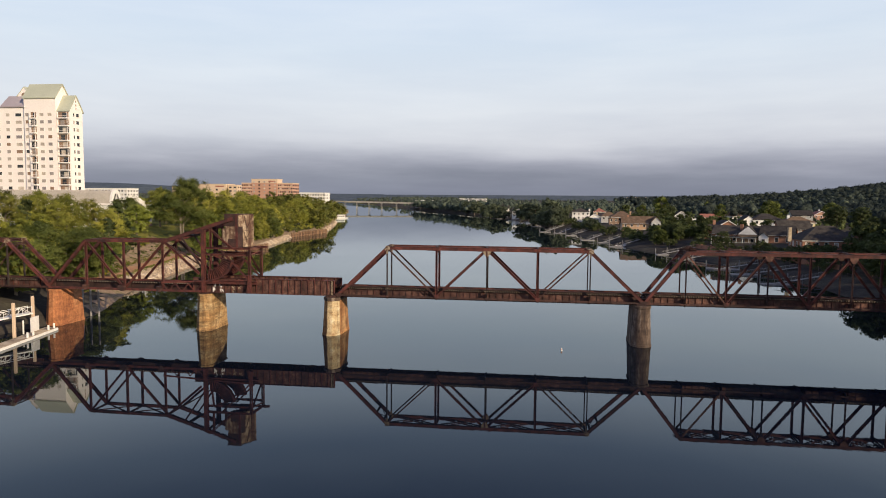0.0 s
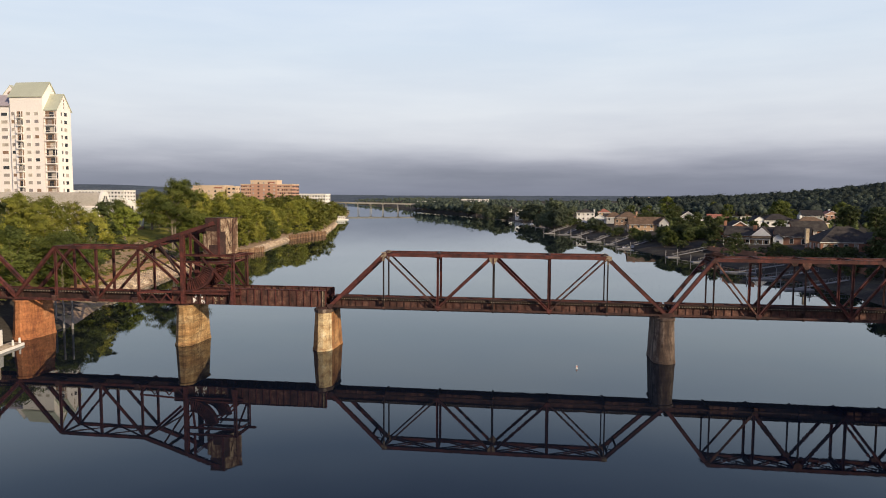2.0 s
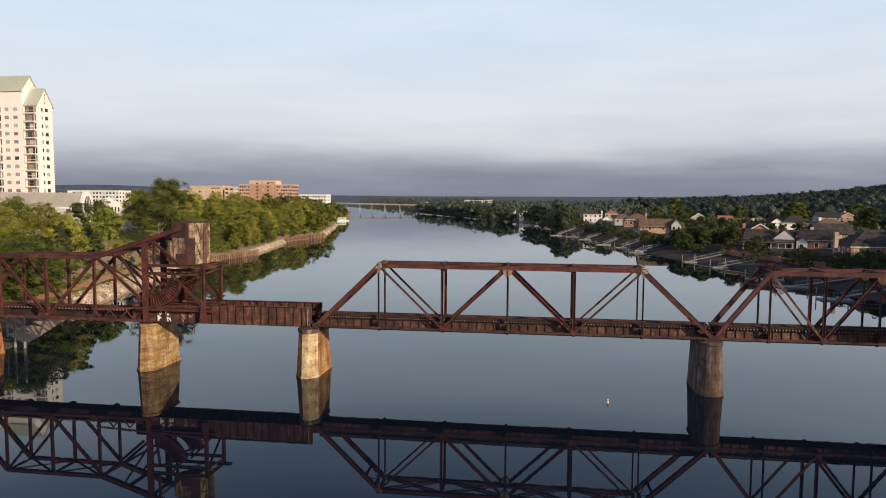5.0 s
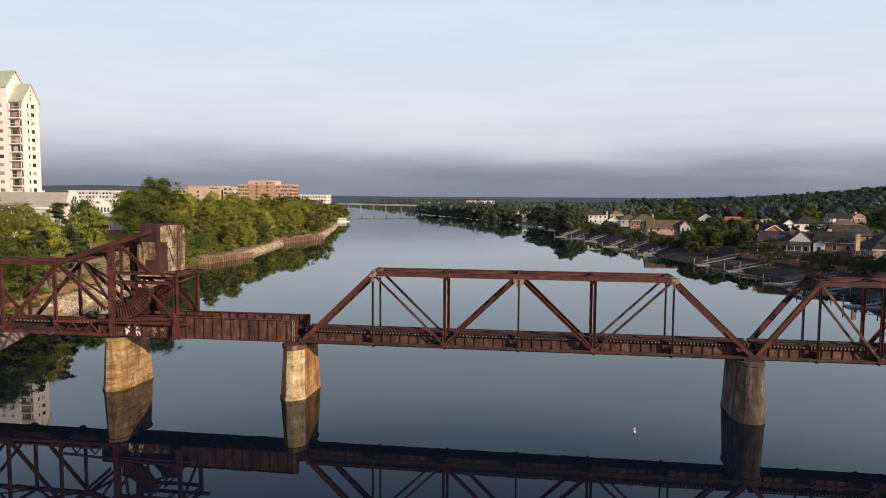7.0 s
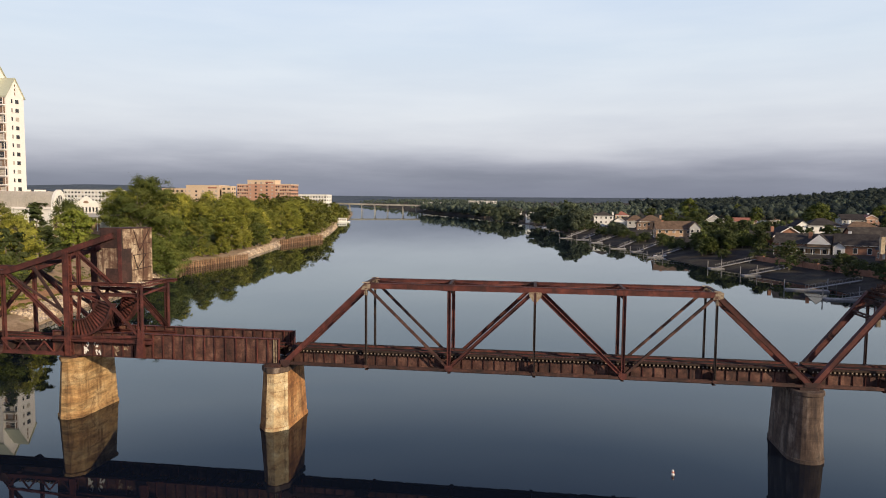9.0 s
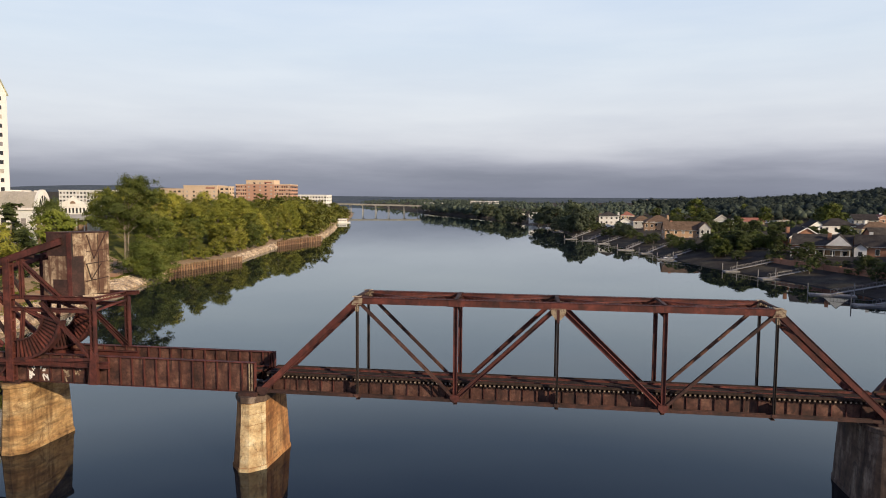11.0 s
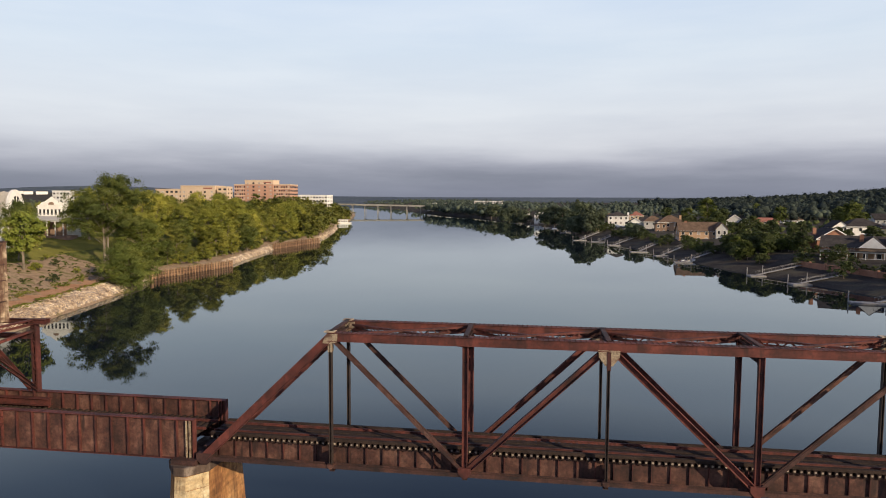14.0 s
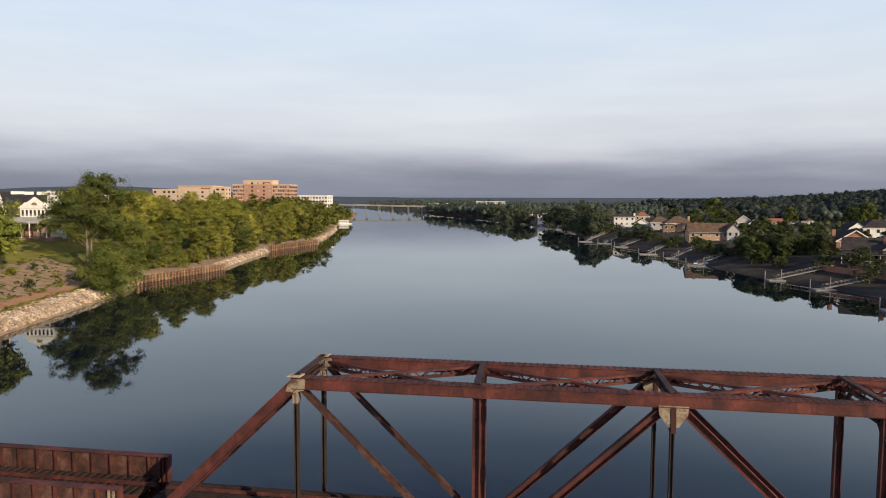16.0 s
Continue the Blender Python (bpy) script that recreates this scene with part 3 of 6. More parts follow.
def through_truss(name, label, x0, panel, count, ties, detailed):
    t = thing(name, label, "bridge", "bridge spans", at=(0, 0, 0))
    x1 = x0 + panel * count
    X = [x0 + i * panel for i in range(count + 1)]
    for u in (side_of(-1), side_of(1)):
        beam("top_chord", B(X[1] - 0.15, u, ZT + 0.02), B(X[-2] + 0.15, u, ZT + 0.02), "box", 0.48, 0.44, RUST, t)
        beam("end_post", B(X[0], u, ZB), B(X[1], u, ZT), "box", 0.46, 0.42, RUST, t)
        if detailed:
            heads = bmesh.new()
            for i in range(int((X[-2] - X[1]) / 0.3)):
                for v in (-0.22, 0, 0.22):
                    box(heads, tuple(B(X[1] + 0.15 + i * 0.3, u + v, ZT + 0.29)), (0.06, 0.06, 0.035))
            tagged(part("rivet_line", heads, RUST_DARK, t), kind="stuff")
        beam("end_post", B(X[-1], u, ZB), B(X[-2], u, ZT), "box", 0.46, 0.42, RUST, t, (0, -1, 0))
        for i in range(1, count):
            odd = i % 2 == 1
            if odd:
                beam("hanger", B(X[i], u, ZB), B(X[i], u, ZT), "aitch", 0.17, 0.30, HANGER if detailed else RUST_DARK, t)
            else:
                beam("post", B(X[i], u, ZB), B(X[i], u, ZT), "aitch", 0.32, 0.30, RUST, t)
        for i in range(1, count - 1):
            lo, hi = (i, i + 1) if i % 2 == 0 else (i + 1, i)
            end = i in (1, count - 2)
            heavy = not end
            beam("diagonal", B(X[lo], u, ZB), B(X[hi], u, ZT), "aitch" if heavy else "pair", 0.34 if heavy else 0.2, 0.36, RUST if heavy else RUST_PANEL, t)
        for i in range(1, count):
            if i % 2 == 1 and detailed:
                cap = bmesh.new()
                c = B(X[i], u, ZT - 0.62)
                for r in (-0.07, 0.07):
                    span_box(cap, (c.x + r - 0.045, c.y - 0.2, c.z - 0.28), (c.x + r + 0.045, c.y + 0.2, c.z + 0.3))
                tagged(part("hanger_cap", cap, LIMED, t, "pale ribbed casting"), kind="stuff")
            if i % 2 == 1 and detailed and i not in (1, count - 1):
                head = bmesh.new()
                c = B(X[i], u, ZT)
                span_box(head, (c.x - 0.1, c.y - 0.3, c.z - 1.3), (c.x + 0.1, c.y + 0.3, c.z - 0.25))
                part("hanger_head", head, RUST, t)
            if i % 2 == 1:
                gusset("top_gusset", X[i], u, ZT - 0.05, 0.62 if i in (1, count - 1) else 1.0, 0.62 if i in (1, count - 1) else 0.85, t, LIMED if detailed else RUST_PANEL, "lime-streaked joint plate" if detailed else "")
                gusset("hanger_foot", X[i], u, ZB - 0.1, 0.4, 0.28, t, RUST_PANEL)
            else:
                gusset("bottom_gusset", X[i], u, ZB + 0.05, 0.75, 0.6, t, RUST)
        for x in (X[0], X[-1]):
            gusset("shoe", x, u, ZB - 0.1, 1.0, 0.7, t, RUST_DARK)
        if detailed:
            for x in (X[1], X[-2]):
                c = B(x, u, ZT)
                cap = bmesh.new()
                span_box(cap, (c.x - 0.34, c.y - 0.3, c.z + 0.29), (c.x + 0.3, c.y + 0.3, c.z + 0.345))
                bmesh.ops.bevel(cap, geom=cap.edges[:], offset=0.02, segments=1, affect="EDGES")
                part("hip_cap", cap, CONCRETE, t, "bleached cap plate")
    top_bracing(t, X[1:-1], ZT)
    for i in range(2, count - 1, 2):  # sway frames with knee braces
        for s in (-1, 1):
            beam("knee_brace", B(X[i], side_of(s), ZT - 1.25), B(X[i], UC + s * (HALF - 1.0), ZT - 0.15), "laced", 0.18, 0.08, RUST_DARK, t, (1, 0, 0))
        beam("sway_strut", B(X[i], side_of(-1), ZT - 0.55), B(X[i], side_of(1), ZT - 0.55), "laced", 0.3, 0.12, RUST_DARK, t, (1, 0, 0))
    for a, b in ((X[0], X[1]), (X[-1], X[-2])):  # portals
        for f in (0.93, 0.78):
            x, z = a + (b - a) * f, ZB + (ZT - ZB) * f
            beam("portal_strut", B(x, side_of(-1), z), B(x, side_of(1), z), "laced", 0.34, 0.2, RUST_DARK, t, (1, 0, 0))
        p0, p1 = (a + (b - a) * 0.78, ZB + (ZT - ZB) * 0.78), (a + (b - a) * 0.93, ZB + (ZT - ZB) * 0.93)
        for s in (-1, 1):
            beam("portal_brace", B(p0[0], side_of(s), p0[1]), B(p1[0], UC, p1[1]), "bar", 0.1, 0.1, RUST_DARK, t, (1, 0, 0))
    floor_system(t, X[0], X[-1], panel, ties)
    return t


through_truss("main_truss_span", "rusty red steel railway truss span on two piers", -0.05, 8.05, 6, True, True)
through_truss("shore_truss_span", "rusty dark steel railway truss span in the shade", 48.6, 5.95, 8, False, False)
through_truss("left_truss_span", "rusty steel railway truss span towards the wooded bank", -99.5, 8.0, 6, False, True)


nest = thing("twig_nest", "large brown twig nest on the truss portal", "nest", at=tuple(B(55.4, 0.2, ZT + 0.3)))
sticks, stick_rng = bmesh.new(), np.random.default_rng(71)
for k in range(240):
    a, r = stick_rng.uniform(0, 6.28), 1.05 * stick_rng.random() ** 0.6
    c = Vector((r * math.cos(a), r * math.sin(a), float(stick_rng.uniform(0, 1)) * 0.75 * (1.1 - r) - 0.05 + 0.1 * r))
    d = Vector(stick_rng.normal(size=3).tolist())
    d.z *= 0.35
    d = d.normalized() * float(stick_rng.uniform(0.25, 0.6))
    tube(sticks, c - d, c + d, 0.03, 0.02, 4)
part("nest_bowl", sticks, RUST_DARK, nest)

SKEW[:] = 0.0, 0.0


def girder_span():
    t = thing("girder_span", "rust-brown riveted plate girder span", "bridge", "bridge spans")
    x0, x1 = -25.0, -0.55
    for u in (-2.35, 1.75):
        bm = bmesh.new()
        z0, z1 = 6.45, 8.92
        m, ln = along(B(x0, u, z0), B(x1, u, z0))
        box(bm, (1.235, 0, ln / 2), (z1 - z0, 0.03, ln), m)
        part("web_plate", bm, RUST_PANEL, t)
        for z in (z0, z1):
            beam("flange", B(x0, u, z), B(x1, u, z), "bar", 0.05, 0.45, RUST, t)
        n = 22
        for i in range(n + 1):
            x = x0 + 0.03 + (x1 - x0 - 0.06) * i / n
            bm = bmesh.new()
            span_box(bm, tuple(B(x - 0.035, u - 0.18, z0 + 0.02)), tuple(B(x + 0.035, u + 0.18, z1 - 0.02)))
            part("stiffener", bm, RUST, t)
        for dx in (0.28, 0.5):
            bm = bmesh.new()
            span_box(bm, tuple(B(x1 - dx - 0.03, u - 0.2, z0)), tuple(B(x1 - dx + 0.03, u + 0.2, z1)))
            part("end_stiffener", bm, LIMED if u < 0 else RUST, t)
        beam("rail", B(x0, -0.3 + (0.75 if u > 0 else -0.75), 7.92), B(x1, -0.3 + (0.75 if u > 0 else -0.75), 7.92), "aitch", 0.16, 0.1, RUST, t)
    joined = bmesh.new()
    for i in range(52):
        box(joined, (0, 0, 0), (0.22, 3.6, 0.26), Matrix.Translation(B(x0 + 0.4 + i * 0.46, -0.3, 7.7)))
    tagged(part("tie_bed", joined, TIE, t), kind="stuff")
    for k in range(7):
        x = x0 + 1.5 + k * 3.6
        beam("floor_beam", B(x, -2.3, 7.3), B(x, 1.7, 7.3), "aitch", 0.9, 0.25, RUST_DARK, t, (1, 0, 0))
    # sprayed marks, unreadable
    g = np.random.default_rng(8)
    for x, z, tall, count in ((-21.3, 7.3, 1.5, 9), (-20.1, 7.25, 1.3, 7), (-17.9, 7.25, 1.3, 7), (-16.9, 7.5, 0.9, 5)):
        for k in range(count):
            w, h = (0.13, 0.42 * tall) if k % 3 else (0.22 * tall, 0.11)
            bm = bmesh.new()
            box(bm, (0, 0, 0), (w, 0.006, h), Matrix.Translation(B(x + float(g.uniform(-0.3, 0.3)), -2.372, z + tall * float(g.uniform(-0.45, 0.45)))) @ pose(0, 0, 0, 0, float(g.uniform(-65, 65)), 0))
            part("sprayed_mark", bm, WHITE if x < -19 else LIMED, t, "white sprayed paint mark")


girder_span()


def bascule_span():
    """A rolling lift leaf: truss, rolling segments, tower frame and the overhead counterweight."""
    t = thing("bascule_span", "rusty rolling-lift span with an overhead counterweight", "bridge", "bridge spans")
    H = 2.55

    def P(x, u, z):
        return B(x + 0.62 * min(1, max(0, (x + 51.3) / 20)), u if u < 0 else u * 0.78, z)
    X = [-51.3, -44.3, -37.6, -30.8, -24.0]
    zt, zc = 14.85, 19.4
    for u in (-H - 0.3, H - 0.7):
        beam("end_post", P(X[0], u, ZB), P(X[1], u, zt), "box", 0.42, 0.4, RUST, t)
        beam("top_chord", P(X[1], u, zt), P(X[3] + 0.6, u, zt + 0.1), "box", 0.42, 0.4, RUST, t)
        beam("raised_chord", P(X[3] + 0.3, u, zt + 0.05), P(-18.2, u, zc - 0.5), "box", 0.55, 0.42, RUST, t)
        for i, kind_ in ((1, "aitch"), (2, "laced"), (3, "aitch")):
            beam("post", P(X[i], u, ZB), P(X[i], u, zt), kind_, 0.3, 0.34, RUST, t)
        beam("diagonal", P(X[1], u, zt), P(X[2], u, ZB), "aitch", 0.3, 0.32, RUST, t)
        beam("diagonal", P(X[2], u, ZB), P(X[3] + 0.4, u, zt), "aitch", 0.34, 0.34, RUST, t)
        beam("diagonal", P(X[3] + 0.4, u, zt), P(X[4] - 0.3, u, 9.6), "aitch", 0.36, 0.34, RUST, t)
        beam("subdiagonal", P(X[3] + 0.4, u, zt), P(-24.3, u, 11.2), "bar", 0.2, 0.2, RUST_DARK, t)
        beam("bottom_chord", P(X[0], u, ZB - 0.1), P(X[4], u, ZB - 0.1), "pair", 0.34, 0.42, RUST, t)
        for i in (1, 3):
            gusset("foot_gusset", X[i], u, ZB + 0.1, 1.0, 0.9, t, RUST_PANEL)
        gusset("mid_gusset", X[2], u, ZB + 0.1, 1.4, 0.9, t, RUST_PANEL)
        beam("tower_post", P(-23.5, u, 6.5), P(-23.5, u, 17.3), "box", 0.62, 0.44, RUST, t)
        beam("tower_inner_post", P(-22.2, u, 13.9), P(-22.2, u, 17.9), "aitch", 0.3, 0.3, RUST, t)
        beam("tower_diagonal", P(-22.9, u, 17.6), P(-18.6, u, 14.0), "laced", 0.34, 0.24, RUST, t)
        beam("tower_diagonal", P(-23.4, u, 10.0), P(-27.3, u, 15.6), "bar", 0.24, 0.24, RUST_DARK, t)
        for z, x1 in ((13.95, -14.3 if u > 0 else -15.3), (12.9, -15.4)):
            beam("tower_rail", P(-23.9, u, z), P(x1, u, z), "aitch", 0.36, 0.3, RUST, t)
        # the rolling segment: a curved tread with ribs, a quarter wheel
        cx, cz, R = -21.9, 12.75, 4.3
        y = P(cx - 0.9, u, 0).y
        for rad, thick in ((R, 0.22), (R * 0.6, 0.12)):
            bm = bmesh.new()
            arc_band(bm, (cx, cz), rad - thick, rad, -94, -10, y - 0.36, y + 0.36)
            part("tread", bm, RUST, t)
        bm = bmesh.new()
        arc_band(bm, (cx, cz), R * 0.58, R * 0.98, -94, -10, y - 0.03, y + 0.03, 16)
        part("segment_web", bm, RUST_PANEL, t)
        for k in range(15):
            a = radians(-92 + 80 * k / 14)
            beam("segment_rib", (cx + R * 0.6 * math.cos(a), y, cz + R * 0.6 * math.sin(a)), (cx + R * 0.96 * math.cos(a), y, cz + R * 0.96 * math.sin(a)), "bar", 0.09, 0.5, RUST, t)
        for a in (-88, -14):
            beam("segment_spoke", (cx + 0.4, y, cz + 0.2), (cx + R * 0.62 * math.cos(radians(a)), y, cz + R * 0.62 * math.sin(radians(a))), "aitch", 0.26, 0.26, RUST, t)
        beam("track_girder", P(-25.2, u, 8.25), P(-14.2, u, 8.25), "aitch", 0.5, 0.5, RUST, t)
    # the outer frame beyond the counterweight
    for u in (-3.05, 2.15):
        beam("frame_post", P(-15.4, u, 6.7 if u < 0 else 8.9), P(-15.4, u, 13.8), "laced", 0.42, 0.36, RUST, t)
        beam("frame_brace", P(-20.3, u, 13.6), P(-15.8, u, 9.0), "pair", 0.22, 0.34, RUST, t)
    beam("frame_sill", P(-15.4, -3.05, 13.9), P(-15.4, 2.15, 13.9), "laced", 0.4, 0.24, RUST, t, (1, 0, 0))
    beam("frame_sill", P(-15.4, -3.05, 12.9), P(-15.4, 2.15, 13.3), "bar", 0.16, 0.16, RUST, t, (1, 0, 0))
    beam("cantilever_arm", P(-15.4, 2.15, 13.95), P(-14.2, 2.15, 14.0), "aitch", 0.3, 0.24, RUST, t)
    beam("sway_brace", P(-15.3, -2.9, 12.9), P(-15.3, 2.0, 9.1), "pair", 0.2, 0.26, RUST, t)
    q = bmesh.new()
    f = P(-15.4, -3.05, 0)
    prism(q, [(f.x - 0.55, 6.6), (f.x + 0.35, 6.6), (f.x + 0.26, 9.2), (f.x - 0.2, 9.6)], "y", f.y - 0.2, f.y + 0.2)
    part("post_shoe", q, RUST, t)
    # lattice at the heel and machinery platform
    for k in range(6):
        x = -31.0 + k * 1.2
        beam("heel_lattice", P(x, -3.0, 6.5 if k % 2 else 7.9), P(x + 1.2, -3.0, 7.9 if k % 2 else 6.5), "bar", 0.14, 0.12, RUST, t)
    beam("heel_rail", P(-31.0, -3.0, 8.0), P(-15.5, -3.0, 8.75), "bar", 0.24, 0.2, RUST, t)
    top_xs = X[1:4]
    for x in top_xs:
        beam("top_strut", P(x, -H - 0.3, zt + 0.1), P(x, H - 0.7, zt + 0.1), "laced", 0.36, 0.2, RUST_DARK, t, (0, 0, 1))
    for a, b in zip(top_xs, top_xs[1:]):
        beam("top_lateral", P(a, -H - 0.3, zt), P(b, H - 0.7, zt), "laced", 0.26, 0.1, RUST, t, (0, 0, 1))
        beam("top_lateral", P(a, H - 0.7, zt), P(b, -H - 0.3, zt), "laced", 0.26, 0.1, RUST, t, (0, 0, 1))
    for x, z in ((-26.5, 15.9), (-23.5, 17.2)):
        beam("top_strut", P(x, -H - 0.3, z), P(x, H - 0.7, z), "laced", 0.4, 0.3, RUST_DARK, t, (0, 0, 1))
    for s in (-0.95, 0.45):
        beam("stringer", P(X[0], s - 0.2 if s < 0 else s + 0.2, 6.95), P(-24.0, s - 0.2 if s < 0 else s + 0.2, 6.95), "aitch", 1.3, 0.3, RUST_DARK, t)
        beam("rail", P(X[0], s + 0.05, 7.95), P(-24.0, s + 0.05, 7.95), "aitch", 0.16, 0.1, RUST, t)
    for x in X:
        beam("floor_beam", P(x, -H - 0.2, 7.1), P(x, H - 0.8, 7.1), "aitch", 1.05, 0.3, RUST_DARK, t, (1, 0, 0))
    joined = bmesh.new()
    for i in range(57):
        m = Matrix.Translation(P(X[0] + 0.3 + i * 0.46, -0.3, 7.73))
        box(joined, (0, 0, 0), (0.22, 2.8, 0.26), m), box(joined, (0, -1.405, 0), (0.17, 0.02, 0.17), m, 1)
    tagged(part("tie_bed", joined, [TIE, TIE_END], t), kind="stuff")
    # counterweight: a concrete block in a steel frame, set askew to the track
    foot = [Vector((-19.15, -1.05, 0)), Vector((-17.0, -0.95, 0)), Vector((-15.5, 1.9, 0)), Vector((-17.65, 1.8, 0))]
    z0, z1 = 14.1, 19.55

    def slab(nm, corners, lo, hi, mat, parent, label="", bev=0.0):
        q = bmesh.new()
        prism(q, [(v.x, v.y) for v in corners], "z", lo, hi)
        if bev:
            bmesh.ops.bevel(q, geom=q.edges[:], offset=bev, segments=1, affect="EDGES")
        return part(nm, q, mat, parent, label)
    cw = slab("counterweight", foot, z0, z1, COUNTERWEIGHT, t, "cracked buff concrete counterweight block", 0.07)
    d0, d1 = (foot[1] - foot[0]).normalized(), (foot[2] - foot[1]).normalized()
    out0, out1 = Vector((d0.y, -d0.x, 0)), Vector((d1.y, -d1.x, 0))

    def face_plate(nm, origin, d, out, a, b, lo, hi, mat, proud=0.06):
        p, q = origin + d * a, origin + d * b
        slab(nm, [p + out * proud, q + out * proud, q - out * 0.04, p - out * 0.04][::-1], lo, hi, mat, cw)
    W0, W1 = (foot[1] - foot[0]).length, (foot[2] - foot[1]).length
    face_plate("steel_plate", foot[0], d0, out0, -0.03, W0 - 0.2, z1 - 1.95, z1 + 0.02, RUST_DARK)
    face_plate("steel_plate", foot[0], d0, out0, 0.5, W0 - 0.25, z0, z0 + 1.45, RUST_DARK)
    face_plate("corner_angle", foot[0], d0, out0, W0 - 0.28, W0 + 0.09, z0 - 0.1, z1 + 0.04, RUST, 0.12)
    face_plate("corner_angle", foot[1], d1, out1, -0.05, 0.16, z0, z1 + 0.04, RUST_DARK, 0.09)
    face_plate("steel_strip", foot[1], d1, out1, 0.16, 1.05, z0, z1 - 2.0, RUST_DARK)
    face_plate("edge_angle", foot[1], d1, out1, W1 - 0.16, W1 + 0.05, z0, z1 + 0.03, COUNTERWEIGHT, 0.05)
    slab("lower_block", [foot[0] + Vector((-0.55, 0.02, 0)), foot[0] + Vector((0.3, 0.0, 0)), foot[3] + Vector((0.3, 0, 0)), foot[3] + Vector((-0.55, 0, 0))], z0, z0 + 3.1, COUNTERWEIGHT, cw, bev=0.06)
    for a, b, w in (((0.42, 0.97), (0.60, 0.58), 0.1), ((0.60, 0.58), (0.93, 0.98), 0.1), ((0.40, 0.70), (0.98, 0.73), 0.07), ((0.38, 0.50), (0.98, 0.53), 0.09), ((0.40, 0.50), (0.52, 0.24), 0.1), ((0.52, 0.24), (0.80, 0.50), 0.07),
                    ((0.38, 0.22), (0.98, 0.27), 0.09), ((0.72, 0.97), (0.72, 0.05), 0.06)):
        p, q = foot[1] + d1 * W1 * a[0] + out1 * 0.05, foot[1] + d1 * W1 * b[0] + out1 * 0.05
        Z = z1 - z0
        beam("brace_bar", (p.x, p.y, z0 + Z * a[1]), (q.x, q.y, z0 + Z * b[1]), "bar", w * 0.7, 0.07, RUST_DARK, cw, out1)
    grow = [v + (v - Vector((-17.3, 0.42, 0))).normalized() * 0.14 for v in foot]
    slab("top_cap", grow, z1, z1 + 0.1, RUST_DARK, cw)


bascule_span()


def pier(label, x, mat, w0, w1, ln0, ln1, ztop, nose, cap, rounded=False, uc=0.0, cap_mat=None, pale=False):
    """A tapered river pier with cutwaters: widths and lengths at the water and at the top."""
    t = thing("bridge_pier", label, "pier", "bridge piers", at=tuple(B(x, uc, 0)))
    def outline(w, ln, nz):
        if rounded:
            pts = []
            for s in (-1, 1):
                for k in range(13):
                    a = radians(180 * k / 12) + (math.pi if s < 0 else 0)
                    pts.append((w / 2 * math.cos(a), s * (ln / 2 - w / 2) + w / 2 * math.sin(a)))
            return pts
        return [(-w / 2, -ln / 2 + nz), (-w * 0.14, -ln / 2), (w * 0.14, -ln / 2), (w / 2, -ln / 2 + nz), (w / 2, ln / 2 - nz), (w * 0.14, ln / 2), (-w * 0.14, ln / 2), (-w / 2, ln / 2 - nz)]
    bm = bmesh.new()
    levels, z = [(-3.0, 0), (0.32, 0), (0.34, 0)], 0.34
    step = (ztop - cap - 0.34) / 6
    for k in range(6):
        levels += [(z + 0.04, 0.0 if k else 0), (z + step - 0.05, 0), (z + step - 0.03, 0.022), (z + step, 0.022)]
        z += step
    rings = []
    for z, inset in levels:
        f = max(0, z) / ztop
        g = 0.14 if z <= 0.32 else -inset
        o = outline(w0 + (w1 - w0) * f + g, ln0 + (ln1 - ln0) * f + g, nose)
        rings.append([bm.verts.new((px + random.uniform(-0.012, 0.012), py + random.uniform(-0.012, 0.012), z)) for px, py in o])
    for a, b in zip(rings, rings[1:]):
        for k in range(len(a)):
            bm.faces.new([a[k], a[(k + 1) % len(a)], b[(k + 1) % len(a)], b[k]])
    bm.faces.new(rings[0][::-1]), bm.faces.new(rings[-1])
    bm.normal_update()
    # paler material on the nose's tip and its slant towards +x
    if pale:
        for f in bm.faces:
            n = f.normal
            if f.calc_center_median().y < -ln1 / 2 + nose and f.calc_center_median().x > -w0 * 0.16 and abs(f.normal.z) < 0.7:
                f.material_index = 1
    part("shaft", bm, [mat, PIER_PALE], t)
    bm = bmesh.new()
    prism(bm, outline(w1 + 0.3, ln1 + 0.3, nose), "z", ztop - cap, ztop)
    bmesh.ops.bevel(bm, geom=[e for e in bm.edges], offset=0.06, segments=1, affect="EDGES")
    part("coping", bm, cap_mat or mat, t)
    for s in (-1, 1):
        bm = bmesh.new()
        span_box(bm, (-0.8, s * 2.45 - 0.5, ztop), (0.8, s * 2.45 + 0.5, 6.52))
        part("bearing_block", bm, RUST_DARK, t)
    return t


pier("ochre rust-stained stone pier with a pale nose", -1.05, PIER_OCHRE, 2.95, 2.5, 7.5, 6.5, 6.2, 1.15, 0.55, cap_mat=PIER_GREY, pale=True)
pier("buff rust-streaked concrete pier under the lift span", -23.1, PIER_BUFF, 2.7, 2.4, 7.7, 6.9, 6.2, 0.9, 0.35, uc=0.2)
pier("orange-red stained concrete pier near the bank", -50.6, PIER_RED, 3.1, 2.7, 7.4, 6.6, 6.3, 0.8, 0.35, uc=0.1)
pier("dark mouldy round-nosed concrete pier", 48.4, PIER_GREY, 3.1, 2.6, 7.9, 7.2, 6.3, 1.0, 0.4, True)
pier("dark concrete pier at the shaded bank", 96.4, PIER_GREY, 3.7, 2.9, 8.0, 7.4, 6.3, 1.0, 0.4, True)
pier("brown concrete pier among the bank trees", -99.6, PIER_RED, 3.6, 3.0, 8.0, 7.4, 6.3, 0.7, 0.35)

